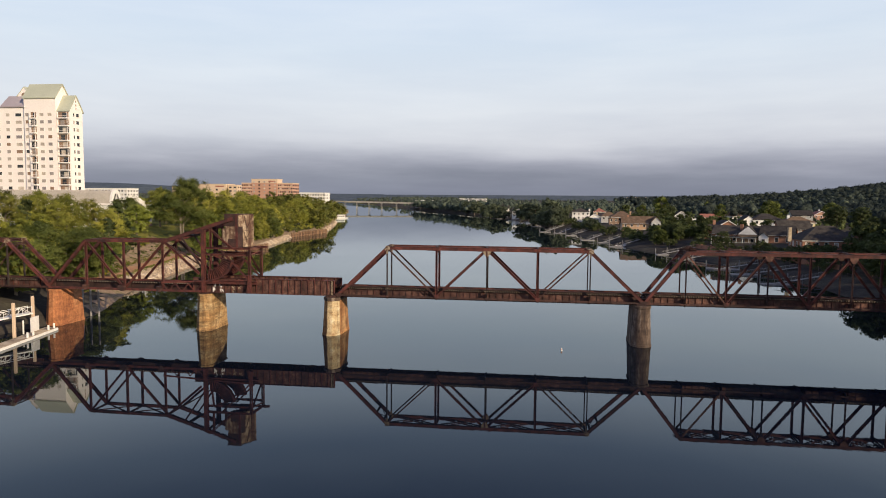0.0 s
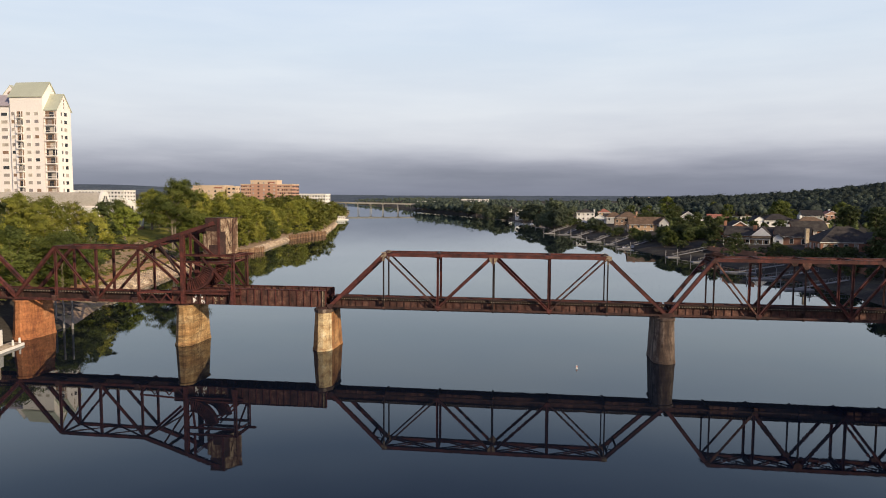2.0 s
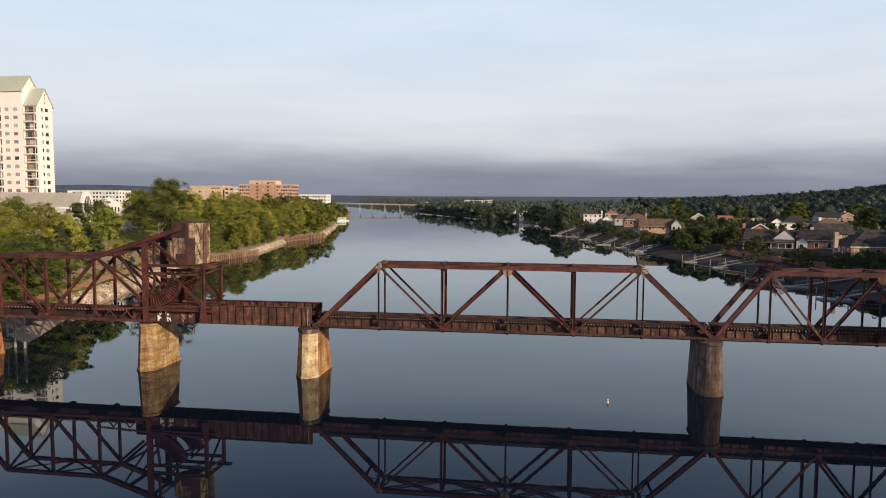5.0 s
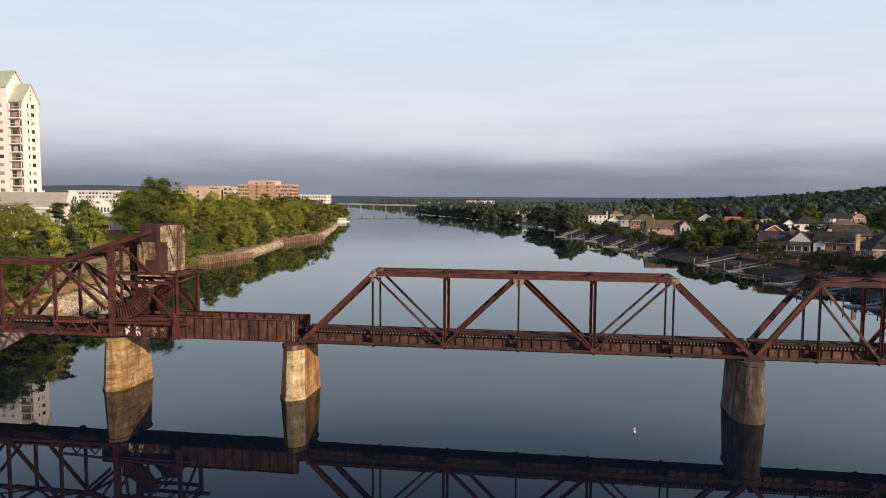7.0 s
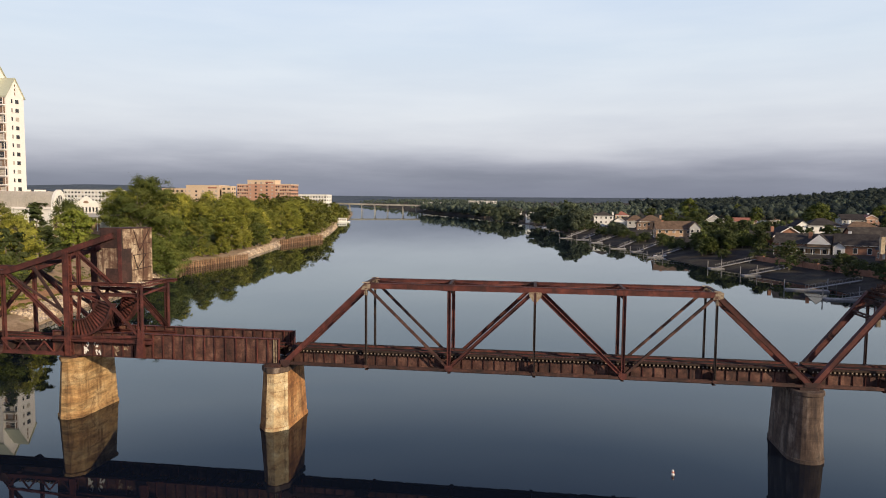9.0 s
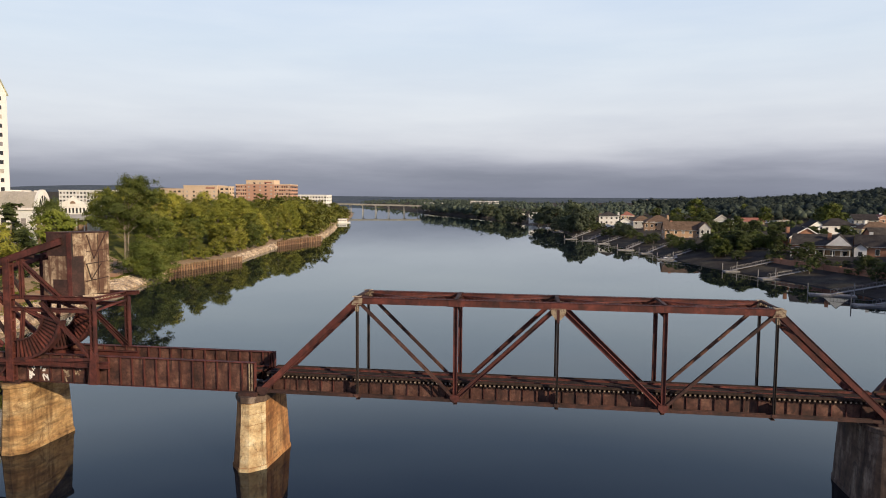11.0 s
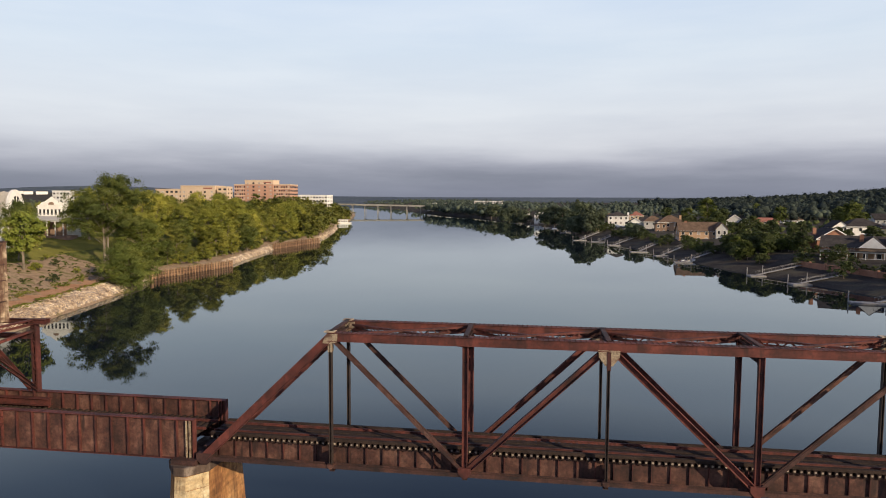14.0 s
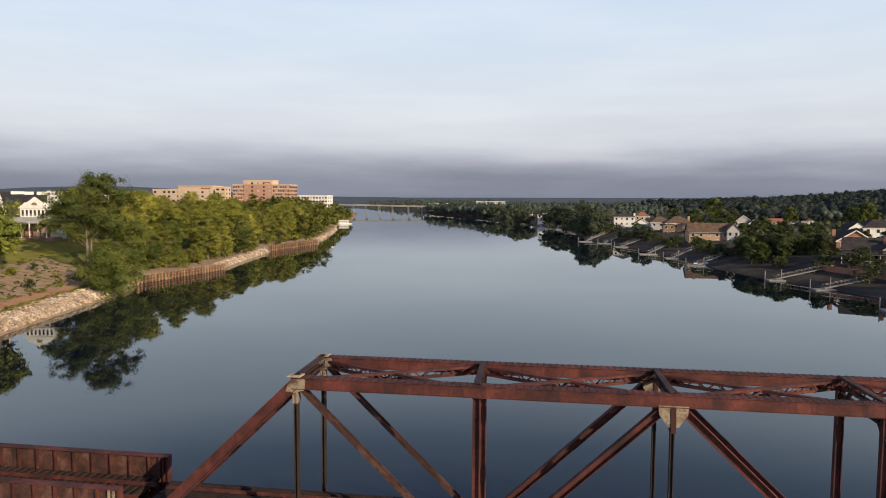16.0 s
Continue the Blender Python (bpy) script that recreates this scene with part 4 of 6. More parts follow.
# ---- trees and shrubs ----
def leaf_cloud(seed, lobes, leaves, size, up=0.3, loose=0.6, clumps=9):
    """Many small leaf sprays, gathered in clumps over the given lobes (centre, radii): vertices and faces."""
    g = np.random.default_rng(seed)
    w = np.array([l[1][0] * l[1][2] for l in lobes])
    C, R = np.array([l[0] for l in lobes]), np.array([l[1] for l in lobes])
    home = g.choice(len(lobes), max(4, len(lobes) * clumps), p=w / w.sum())
    d = g.normal(size=(len(home), 3))
    d[:, 2] = np.where(d[:, 2] < -0.45, -d[:, 2], d[:, 2])
    d /= np.linalg.norm(d, axis=1)[:, None]
    mid = C[home] + d * R[home] * g.uniform(0.55, 1.08, len(home))[:, None]
    pick = g.integers(0, len(home), leaves)
    spread = R[home][pick] * g.uniform(0.6, 1.0, len(home))[pick][:, None] * np.array((0.26, 0.26, 0.19))
    e = g.normal(size=(leaves, 3))
    pos = mid[pick] + e * spread
    nrm = d[pick] * 0.85 + e / (np.linalg.norm(e, axis=1)[:, None] + 1e-9) * 0.4 + g.normal(size=(leaves, 3)) * loose * 0.4 + np.array((0, 0, up))
    nrm /= np.linalg.norm(nrm, axis=1)[:, None]
    a = np.cross(nrm, g.normal(size=(leaves, 3)))
    a /= np.linalg.norm(a, axis=1)[:, None] + 1e-9
    b = np.cross(nrm, a)
    s = (size * g.uniform(0.5, 1.3, leaves))[:, None]
    fold = nrm * s * 0.35
    v = np.stack([pos - a * s, pos - b * s * 0.6 + fold, pos + a * s, pos + b * s * 0.6 + fold], 1).reshape(-1, 3)
    f = np.arange(leaves * 4).reshape(-1, 4)
    return v, f


def tree_kind(name, seed, H, R, clear, lobe_count, leaves, size, mat, label, shape="broad", trunks=1):
    """A tree standing at the origin, later copied. clear: height of bare trunk."""
    g = np.random.default_rng(seed)
    t = thing(name, label, "tree" if H > 4 else "shrub", "bank trees")
    lobes = []
    for k in range(lobe_count):
        f = (k + 0.5) / lobe_count
        z = clear + (H - clear) * (0.12 + 0.76 * f)
        if shape == "broad":
            spread = math.sin(math.pi * (0.12 + 0.80 * f)) ** 0.7
        elif shape == "cone":
            spread = (1 - f) * 0.9 + 0.12
        else:
            spread = 0.55 + 0.35 * math.sin(math.pi * f)
        if shape == "twin":
            spread = math.sin(math.pi * (0.1 + 0.8 * f)) ** 0.7 * 0.78
        a, q = k * 2.4 + g.uniform(-0.5, 0.5), g.uniform(0.3, 0.82)
        r = R * (0.28 + 0.18 * g.random()) * (1.0 if shape != "cone" else 0.55 + 0.5 * (1 - f))
        if shape == "twin":
            # two crowns: a tall one and a lower one beside it
            side = 1 if k % 5 > 1 else -1
            r *= 0.72
            lobes.append(((R * (spread * q * math.cos(a) + 0.24 * side), R * (spread * q * math.sin(a) + 0.2 * side), z - (0 if side > 0 else 0.24 * (z - 3))), (r, r, r * 0.75)))
            continue
        lobes.append(((R * spread * q * math.cos(a), R * spread * q * math.sin(a), z), (r, r, r * 0.8)))
    lobes.append(((0, 0, H - R * 0.35), (R * 0.36, R * 0.36, R * 0.36)) if shape != "twin" else ((R * 0.24, R * 0.2, H - R * 0.3), (R * 0.3, R * 0.3, R * 0.28)))
    wood = bmesh.new()
    for k in range(trunks):
        off = (0, 0) if trunks == 1 else (0.5 * math.cos(k * 2.4), 0.5 * math.sin(k * 2.4))
        lean = (off[0] * 2.5 + g.uniform(-0.4, 0.4), off[1] * 2.5 + g.uniform(-0.4, 0.4))
        top = (lean[0], lean[1], clear + (H - clear) * 0.55)
        mid = ((off[0] + lean[0]) / 2 + 0.15, (off[1] + lean[1]) / 2, top[2] * 0.5)
        r = 0.022 * H / trunks ** 0.5
        tube(wood, (off[0], off[1], -0.4), mid, r, r * 0.75), tube(wood, mid, top, r * 0.75, r * 0.3)
        for c, _ in lobes[k::trunks * 2]:
            z = min(c[2] * 0.75, top[2])
            f = z / top[2]
            tube(wood, (off[0] + (lean[0] - off[0]) * f, off[1] + (lean[1] - off[1]) * f, z * 0.9), c, r * 0.4, r * 0.12, 5)
    part("trunk", wood, BARK, t)
    v, f = leaf_cloud(seed + 7, lobes, leaves, size)
    quads("crown", v.tolist(), f.tolist(), mat, t)
    return t


BROAD = [tree_kind("tree", 11, 15, 6.0, 0.9, 26, 12000, 0.21, LEAF, "broad leafy green tree on the river bank"),
         tree_kind("tree", 12, 14, 5.5, 0.7, 24, 11000, 0.21, LEAF, "bushy green tree on the river bank"),
         tree_kind("tree", 13, 16, 5.0, 1.2, 26, 11000, 0.21, LEAF, "tall narrow green tree on the river bank", "tall"),
         tree_kind("tree", 14, 13, 5.8, 0.6, 24, 11000, 0.21, LEAF_MID, "dark green spreading tree on the bank")]
CONIFER = tree_kind("tree", 15, 15, 3.7, 0.8, 15, 4200, 0.30, LEAF_DARK, "dark conical cypress tree beside the bridge", "cone")
BIG = tree_kind("tree", 16, 23.2, 10.8, 7.0, 44, 34000, 0.22, LEAF_MID, "huge spreading tree with several pale trunks", "twin", trunks=3)
WATERSIDE = tree_kind("tree", 17, 11.5, 8.2, 0.1, 36, 21000, 0.21, LEAF_MID, "dense dark tree leaning over the water's edge")
SHRUB = tree_kind("shrub", 18, 3.2, 2.2, 0.1, 7, 520, 0.28, LEAF, "low green shrub on the bank")
SHRUB_DARK = tree_kind("shrub", 19, 3.6, 2.4, 0.1, 7, 520, 0.28, LEAF_DARK, "dark low shrub on the bank")
YOUNG = tree_kind("tree", 24, 13.5, 4.8, 3.4, 22, 5000, 0.33, LEAF_BRIGHT, "sunlit yellow-green tree with a bare slender trunk")
SHORE_TREES = [tree_kind("tree", 25, 13, 6.4, 0.3, 22, 3200, 0.5, LEAF_SHORE_HAZED, "round dark green tree at the far water's edge"),
               tree_kind("tree", 26, 14, 5.4, 0.5, 22, 3200, 0.5, LEAF_SHORE_HAZED, "tall green tree at the far water's edge", "tall")]
YELLOW_SHRUB = tree_kind("shrub", 27, 2.6, 2.6, 0.1, 8, 900, 0.2, LEAF_YELLOW, "bright yellow-green bush on the dirt bank")
# the first two carry the bank's shade in their leaf colour
RIGHT_TREES = [tree_kind("tree", 21, 13, 6.2, 0.7, 22, 2600, 0.54, LEAF_DARK, "tree among the houses, its shade put into dark leaves"),
               tree_kind("tree", 22, 15, 5.8, 0.9, 22, 2600, 0.54, LEAF_DARK, "tall right-bank tree, its shade put into dark leaves", "tall"),
               tree_kind("tree", 23, 14, 6.0, 1.2, 22, 3600, 0.42, LEAF_MID, "sunlit green tree behind the houses")]
USED = set()
grow_rng = np.random.default_rng(5)


def plant(kind_, x, y, scale=1.0, wide=1.0, sink=0.15, turn=None):
    rz = float(grow_rng.uniform(0, 360)) if turn is None else turn
    m = pose(x, y, ground_at(x, y) - sink, 0, 0, rz) @ Matrix.Diagonal((scale * wide * (float(grow_rng.uniform(0.85, 1.22)) if turn is None else 1), scale * wide * (float(grow_rng.uniform(0.85, 1.22)) if turn is None else 1), scale, 1))
    if kind_.name not in USED:
        USED.add(kind_.name)
        kind_.matrix_basis = m
        return kind_
    made = copy_thing(kind_, m)
    if kind_.scale[0] != 1 or kind_.scale[2] != 1:
        made.matrix_basis = m
    return made


plant(BIG, -101.5, 129, 1.1, 0.9, turn=0)
plant(YOUNG, -98.8, 97, 1.0)
plant(BROAD[3], -105.5, 103, 1.12, 0.7)
plant(WATERSIDE, -79.9, 108.5, 1.0, 0.92, turn=40)
plant(CONIFER, -74, 47, 0.95)
plant(YELLOW_SHRUB, -74, 44.5, 1.15), plant(YELLOW_SHRUB, -74.8, 40, 0.9)
plant(CONIFER, -87, 70.5, 1.12, 1.35), plant(BROAD[0], -83, 60, 1.0), plant(BROAD[1], -93, 66, 1.05), plant(CONIFER, -80, 57, 0.8), plant(CONIFER, -71, 20, 0.85), plant(CONIFER, -82, 30, 1.0)
for x, y, k, s in ((-91, 76, 3, 0.85), (-80, 40, 0, 0.85), (-96, 60, 0, 1.0), (-69, 31, 3, 0.95), (-68, 16, 3, 1.0), (-73, 42, 3, 0.8), (-64.5, 6, 3, 0.9), (-73, 36, 3, 0.95)):
    plant(BROAD[k], x, y, s)
# wooded bank beside and behind the left spans
for x, y, k, s in ((-66, 8, 0, 0.8), (-75, 4, 1, 0.95), (-85, 14, 2, 1.0), (-93, 28, 0, 1.0), (-100, 44, 1, 1.05), (-82, 32, 1, 0.9), (-92, 52, 0, 0.95), (-104, 60, 2, 0.95), (-113, 50, 0, 1.0),
                   (-72, -14, 2, 0.95), (-84, -6, 0, 1.0), (-96, 8, 1, 1.05), (-108, 24, 2, 1.1), (-120, 34, 0, 1.1), (-66, -30, 1, 0.9), (-80, -26, 0, 1.05), (-95, -20, 2, 1.05), (-110, -6, 0, 1.1), (-126, 10, 1, 1.1),
                   (-150, 110, 2, 0.8), (-160, 70, 0, 1.0), (-145, 50, 1, 1.0)):
    plant(BROAD[k], x, y, s)
# behind the big tree
for x, y, k, s in ((-98, 140, 3, 1.05), (-104, 150, 1, 0.95), (-97, 157, 0, 0.72), (-101, 166, 3, 0.85), (-96, 180, 1, 0.75), (-103, 188, 0, 1.0), (-101, 199, 2, 0.8), (-106, 176, 2, 1.0), (-124, 152, 2, 1.05), (-116, 168, 0, 1.05), (-132, 170, 1, 1.1), (-128, 190, 2, 1.05), (-112, 186, 3, 0.9), (-140, 205, 0, 1.1), (-120, 204, 1, 0.95)):
    plant(BROAD[k], x, y, s)
# the tree wall along the left bank
for x, y, k, q in ((-93.5, 146, 3, 0.6), (-92, 164, 0, 0.4), (-113, 172, 2, 1.1), (-108, 196, 0, 1.05), (-99, 210, 3, 0.8), (-106, 222, 1, 0.95), (-110, 232, 0, 0.9), (-95, 190, 1, 0.6)):
    plant(BROAD[k], x, y, q)
y = 196.0
while y < 345:
    sx = float(shore(LEFT, y))
    for d in (14 if y > 225 else 31, 24 if y > 225 else 39, 46, 58):
        k = int(grow_rng.integers(0, 4)) if d > 16 else int(grow_rng.integers(0, 3))
        plant(BROAD[k], sx - d + float(grow_rng.uniform(-3, 3)), y + float(grow_rng.uniform(-4, 4)), float(grow_rng.uniform(0.78, 1.12)))
    y += 9.0 + y * 0.012
for k in range(90):
    y = float(grow_rng.uniform(126, 330))
    d = float(grow_rng.uniform(4, 14)) if y > 150 else float(grow_rng.uniform(10, 22))
    plant(SHRUB if grow_rng.random() < 0.6 else SHRUB_DARK, float(shore(LEFT, y)) - d, y, float(grow_rng.uniform(0.45, 1.1)))
for k in range(26):
    y = float(grow_rng.uniform(8, 118))
    plant(SHRUB if grow_rng.random() < 0.6 else SHRUB_DARK, float(shore(LEFT, y)) - float(grow_rng.uniform(10, 34)), y, float(grow_rng.uniform(0.25, 0.7)))

# shaded bank with houses
for k in range(46):
    x, y = float(grow_rng.uniform(83, 104)), float(grow_rng.uniform(206, 234))
    if x - float(shore(RIGHT, y)) > 4.5:
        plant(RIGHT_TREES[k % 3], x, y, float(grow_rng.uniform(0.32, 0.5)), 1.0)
# tall clumps standing at the far water's edge
for x, y, s in ((42, 388, 1.0), (34, 398, 0.95), (48, 400, 0.95), (20, 512, 1.3), (26, 500, 1.2), (12, 530, 1.25), (34, 480, 1.1), (-16, 600, 1.3), (-24, 628, 1.25), (-32, 650, 1.1), (-8, 585, 1.1), (-44, 706, 1.15), (-52, 730, 1.1), (-68, 765, 1.2),
                (60, 330, 0.6), (64, 322, 0.55), (76, 262, 0.4), (62, 346, 0.5), (30, 440, 0.7), (26, 452, 0.75), (44, 430, 0.8), (52, 440, 0.9)):
    plant((SHORE_TREES if y > 300 else RIGHT_TREES)[int(grow_rng.integers(0, 2))], x, y, s, 1.1)
for x, y, k, s in ((126, 108, 0, 0.85), (134, 118, 0, 0.9), (142, 106, 1, 0.9), (124, 94, 0, 0.8), (132, 84, 1, 0.95), (145, 92, 0, 1.0), (118, 78, 0, 0.8), (150, 128, 0, 0.9), (158, 116, 1, 1.0), (122, 64, 1, 0.9), (136, 66, 0, 1.0),
                   (133, 490, 2, 1.3), (174, 345, 2, 1.15), (184, 366, 2, 1.05), (196, 300, 1, 0.9), (184, 552, 2, 0.95), (120, 400, 0, 0.8), (128, 420, 1, 0.8), (110, 440, 2, 0.85), (100, 470, 0, 0.9), (118, 330, 0, 0.6), (126, 345, 1, 0.6), 
                   (205, 330, 0, 0.9), (220, 360, 2, 0.9), (190, 400, 1, 0.9), (168, 440, 2, 0.9), (205, 440, 0, 0.9), (240, 420, 2, 1.0), (192, 262, 1, 0.9), (192, 250, 0, 0.7)):
    plant(RIGHT_TREES[k], x, y, s)
y = 396.0
while y < 470:
    sx = float(shore(RIGHT, y))
    plant(SHORE_TREES[int(grow_rng.integers(0, 2))], sx + 9 + float(grow_rng.uniform(-4, 4)), y + float(grow_rng.uniform(-5, 5)), float(grow_rng.uniform(1.15, 1.5)))
    y += 11.0 if y < 400 else 14 + y * 0.02
# hedges and shrubs below the near houses
for x, y, n, dx, dy in ((115, 140, 11, 2.5, 0.0), (113, 143, 6, 0.3, 3.0), (108, 205, 8, 2.2, 0.2), (124, 186, 7, 2.6, 0.4), (106, 150, 8, 1.6, -2.6), (104, 160, 5, 2.4, -1.0)):
    for k in range(n):
        plant(SHRUB_DARK, x + k * dx + float(grow_rng.uniform(-0.6, 0.6)), y + k * dy + float(grow_rng.uniform(-0.6, 0.6)), float(grow_rng.uniform(0.45, 0.8)))
# undergrowth between the houses and the docks
for k in range(90):
    y = float(grow_rng.uniform(60, 440))
    d = float(grow_rng.uniform(9, 24))
    plant(SHRUB_DARK, float(shore(RIGHT, y)) + d, y, float(grow_rng.uniform(0.6, 1.5)))
for k in range(24):
    y = float(grow_rng.uniform(250, 430))
    plant(RIGHT_TREES[0], float(shore(RIGHT, y)) + float(grow_rng.uniform(46, 90)), y, float(grow_rng.uniform(0.35, 0.6)))
def grass_tufts(name, label, seed, spots, mat):
    """Low ragged grass and weeds, one mesh."""
    g = np.random.default_rng(seed)
    V, F, base = [], [], 0
    for x, y, r in spots(g):
        z = ground_at(x, y)
        v, f = leaf_cloud(int(g.integers(1e6)), [((x, y, z + 0.12), (r, r, 0.28))], int(26 * r) + 8, 0.2, 0.9, 0.5, 4)
        V.append(v), F.append(f + base)
        base += len(v)
    return tagged(quads(name, np.concatenate(V).tolist(), np.concatenate(F).tolist(), mat), label, "grass", "", "stuff")


def path_edge(g):
    for k in range(420):
        y = g.uniform(22, 118)
        yield float(shore(LEFT, y)) - (g.uniform(5.4, 7.2) if k % 3 else g.uniform(10.2, 12.5)), y, g.uniform(0.4, 1.1)


def dirt_slope(g):
    for k in range(240):
        y = g.uniform(50, 128)
        yield float(shore(LEFT, y)) - g.uniform(11, 27), y, g.uniform(0.3, 0.9)


grass_tufts("grass_verge", "rough green grass beside the clay path", 61, path_edge, LEAF)
grass_tufts("weeds", "sparse olive weeds on the dirt slope", 62, dirt_slope, LEAF_MID)


def far_wood(name, seed, count, place, size, per, mat, label, leaf=1.3, core=False, broad=1.0):
    """Many trees as one mesh: round lumpy crowns, heaped on one another, ragged with leaf sprays."""
    g = np.random.default_rng(seed)
    V, F, base = [], [], 0
    ring, rise = 7, 4
    a = np.linspace(0, 2 * math.pi, ring, endpoint=False)[None, :]
    b = np.linspace(-1.0, 1.4, rise)[:, None]
    quad = np.array([(i * ring + j, i * ring + (j + 1) % ring, (i + 1) * ring + (j + 1) % ring, (i + 1) * ring + j) for i in range(rise - 1) for j in range(ring)])
    for k in range(count):
        x, y = place(g)
        z = ground_at(x, y)
        h, r = g.uniform(8, 14) * size * (1.25 if g.random() < 0.15 else 1.0), g.uniform(3.6, 6.2) * size * broad * (1.0 if broad == 1.0 else g.uniform(0.7, 1.15))
        lobes = [((x + g.uniform(-1, 1) * r * 0.55, y + g.uniform(-1, 1) * r * 0.55, z + h * q), (r * w, r * w, r * w * 0.8)) for q, w in ((0.25, 0.8), (0.45, 0.8), (0.62, 0.72 + 0.1 * (broad > 1)), (0.80 - 0.12 * (broad > 1), 0.55))]
        v, f = leaf_cloud(int(g.integers(1e6)), lobes, per, leaf * size, *((0.8, 0.2) if leaf > 0.8 else (0.4, 0.6)), 5)
        V.append(v), F.append(f + base)
        base += len(v)
        if core:
            for c, q in lobes[1:3]:
                m = g.uniform(0.6, 1.15, (rise, ring))
                p = np.stack([c[0] + q[0] * 0.78 * m * np.cos(b) * np.cos(a), c[1] + q[1] * 0.78 * m * np.cos(b) * np.sin(a), c[2] + q[2] * 0.78 * m * np.sin(b) + 0 * a], -1).reshape(-1, 3)
                V.append(p), F.append(quad + base)
                base += len(p)
    ob = quads(name, np.concatenate(V).tolist(), np.concatenate(F).tolist(), mat)
    ob.data.polygons.foreach_set("use_smooth", np.ones(len(ob.data.polygons), bool))
    return tagged(ob, label, "wood", "", "stuff")


HOUSE_PLOTS = ((113, 190), (127, 182), (114, 212), (143, 281), (152, 281), (165, 272), (133, 153), (232, 420), (85, 362), (86, 290), (96, 290), (139, 442), (166, 462), (140, 205), (205, 380), (79, 384))


def far_shore(g):
    y = g.uniform(740, 1040)
    return float(shore(RIGHT, y)) + g.uniform(3, 34), y


def hillside(g):
    while True:
        x, y = g.uniform(170, 900), g.uniform(330, 1250)
        if x > float(shore(RIGHT, y)) + 90 and x < 0.62 * (y + 105) + 60 and (y > 470 or x > 230):
            return x, y


def gardens(g):
    while True:
        x, y = g.uniform(96, 260), g.uniform(216, 440)
        if x > float(shore(RIGHT, y)) + 34 and x < 0.55 * (y + 105) + 45 and min(math.hypot(x - a, (y + 6 - b) * 0.8) for a, b in HOUSE_PLOTS) > 14:
            return x, y


def plain_right(g):
    y = g.uniform(470, 2300) if g.random() < 0.7 else g.uniform(470, 900)
    return float(shore(RIGHT, y)) + g.uniform(6, 420), y


def plain_left(g):
    y = g.uniform(620, 2300)
    return float(shore(LEFT, y)) - g.uniform(8, 600), y


def left_bend(g):
    y = g.uniform(296, 650)
    return float(shore(LEFT, y)) - g.uniform(3.0, 52), y


def left_town(g):
    y = g.uniform(240, 900)
    return float(shore(LEFT, y)) - g.uniform(90, 420), y


# trees out of view on the right, added to throw shade over the bank
def shade_belt(g):
    if g.random() < 0.35:
        y = g.uniform(-150, 20)
        return float(shore(RIGHT, y)) + g.uniform(4, 26), y
    y = g.uniform(20, 200)
    return 33 + 0.466 * (y + 105) + g.uniform(19, 48), y


far_wood("far_shore_wood", 38, 170, far_shore, 1.25, 90, LEAF_HAZED, "dark trees lining the far bank", 0.6, True)
far_wood("hill_wood", 31, 3000, hillside, 0.95, 130, LEAF_HILL, "wooded hill behind the houses, shade and haze in its green", 0.62, True, 1.45)
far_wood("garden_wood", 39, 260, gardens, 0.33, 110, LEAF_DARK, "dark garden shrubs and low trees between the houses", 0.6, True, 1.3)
far_wood("riverside_wood", 32, 1000, plain_right, 0.95, 50, LEAF_HAZED, "distant green trees along the far bank", 0.7, True)
far_wood("bend_wood", 33, 420, plain_left, 0.95, 60, LEAF_HAZED, "distant green trees on the river bend", 0.8, True)
far_wood("bend_trees", 36, 215, left_bend, 1.1, 620, LEAF, "sunlit green trees crowding the river bend", 0.5)
far_wood("town_wood", 35, 150, left_town, 0.85, 90, LEAF, "green street trees between town buildings", 0.6, True)
far_wood("bank_wood", 37, 120, shade_belt, 1.95, 420, LEAF_DARK, "unseen tall trees added to shade the right bank", 0.6)

# ---- buildings ----
def cuboid_part(name, lo, hi, mat, parent, label="", bev=0.0):
    bm = bmesh.new()
    span_box(bm, lo, hi)
    if bev:
        bmesh.ops.bevel(bm, geom=bm.edges[:], offset=bev, segments=1, affect="EDGES")
    return part(name, bm, mat, parent, label)


MESHES = {}


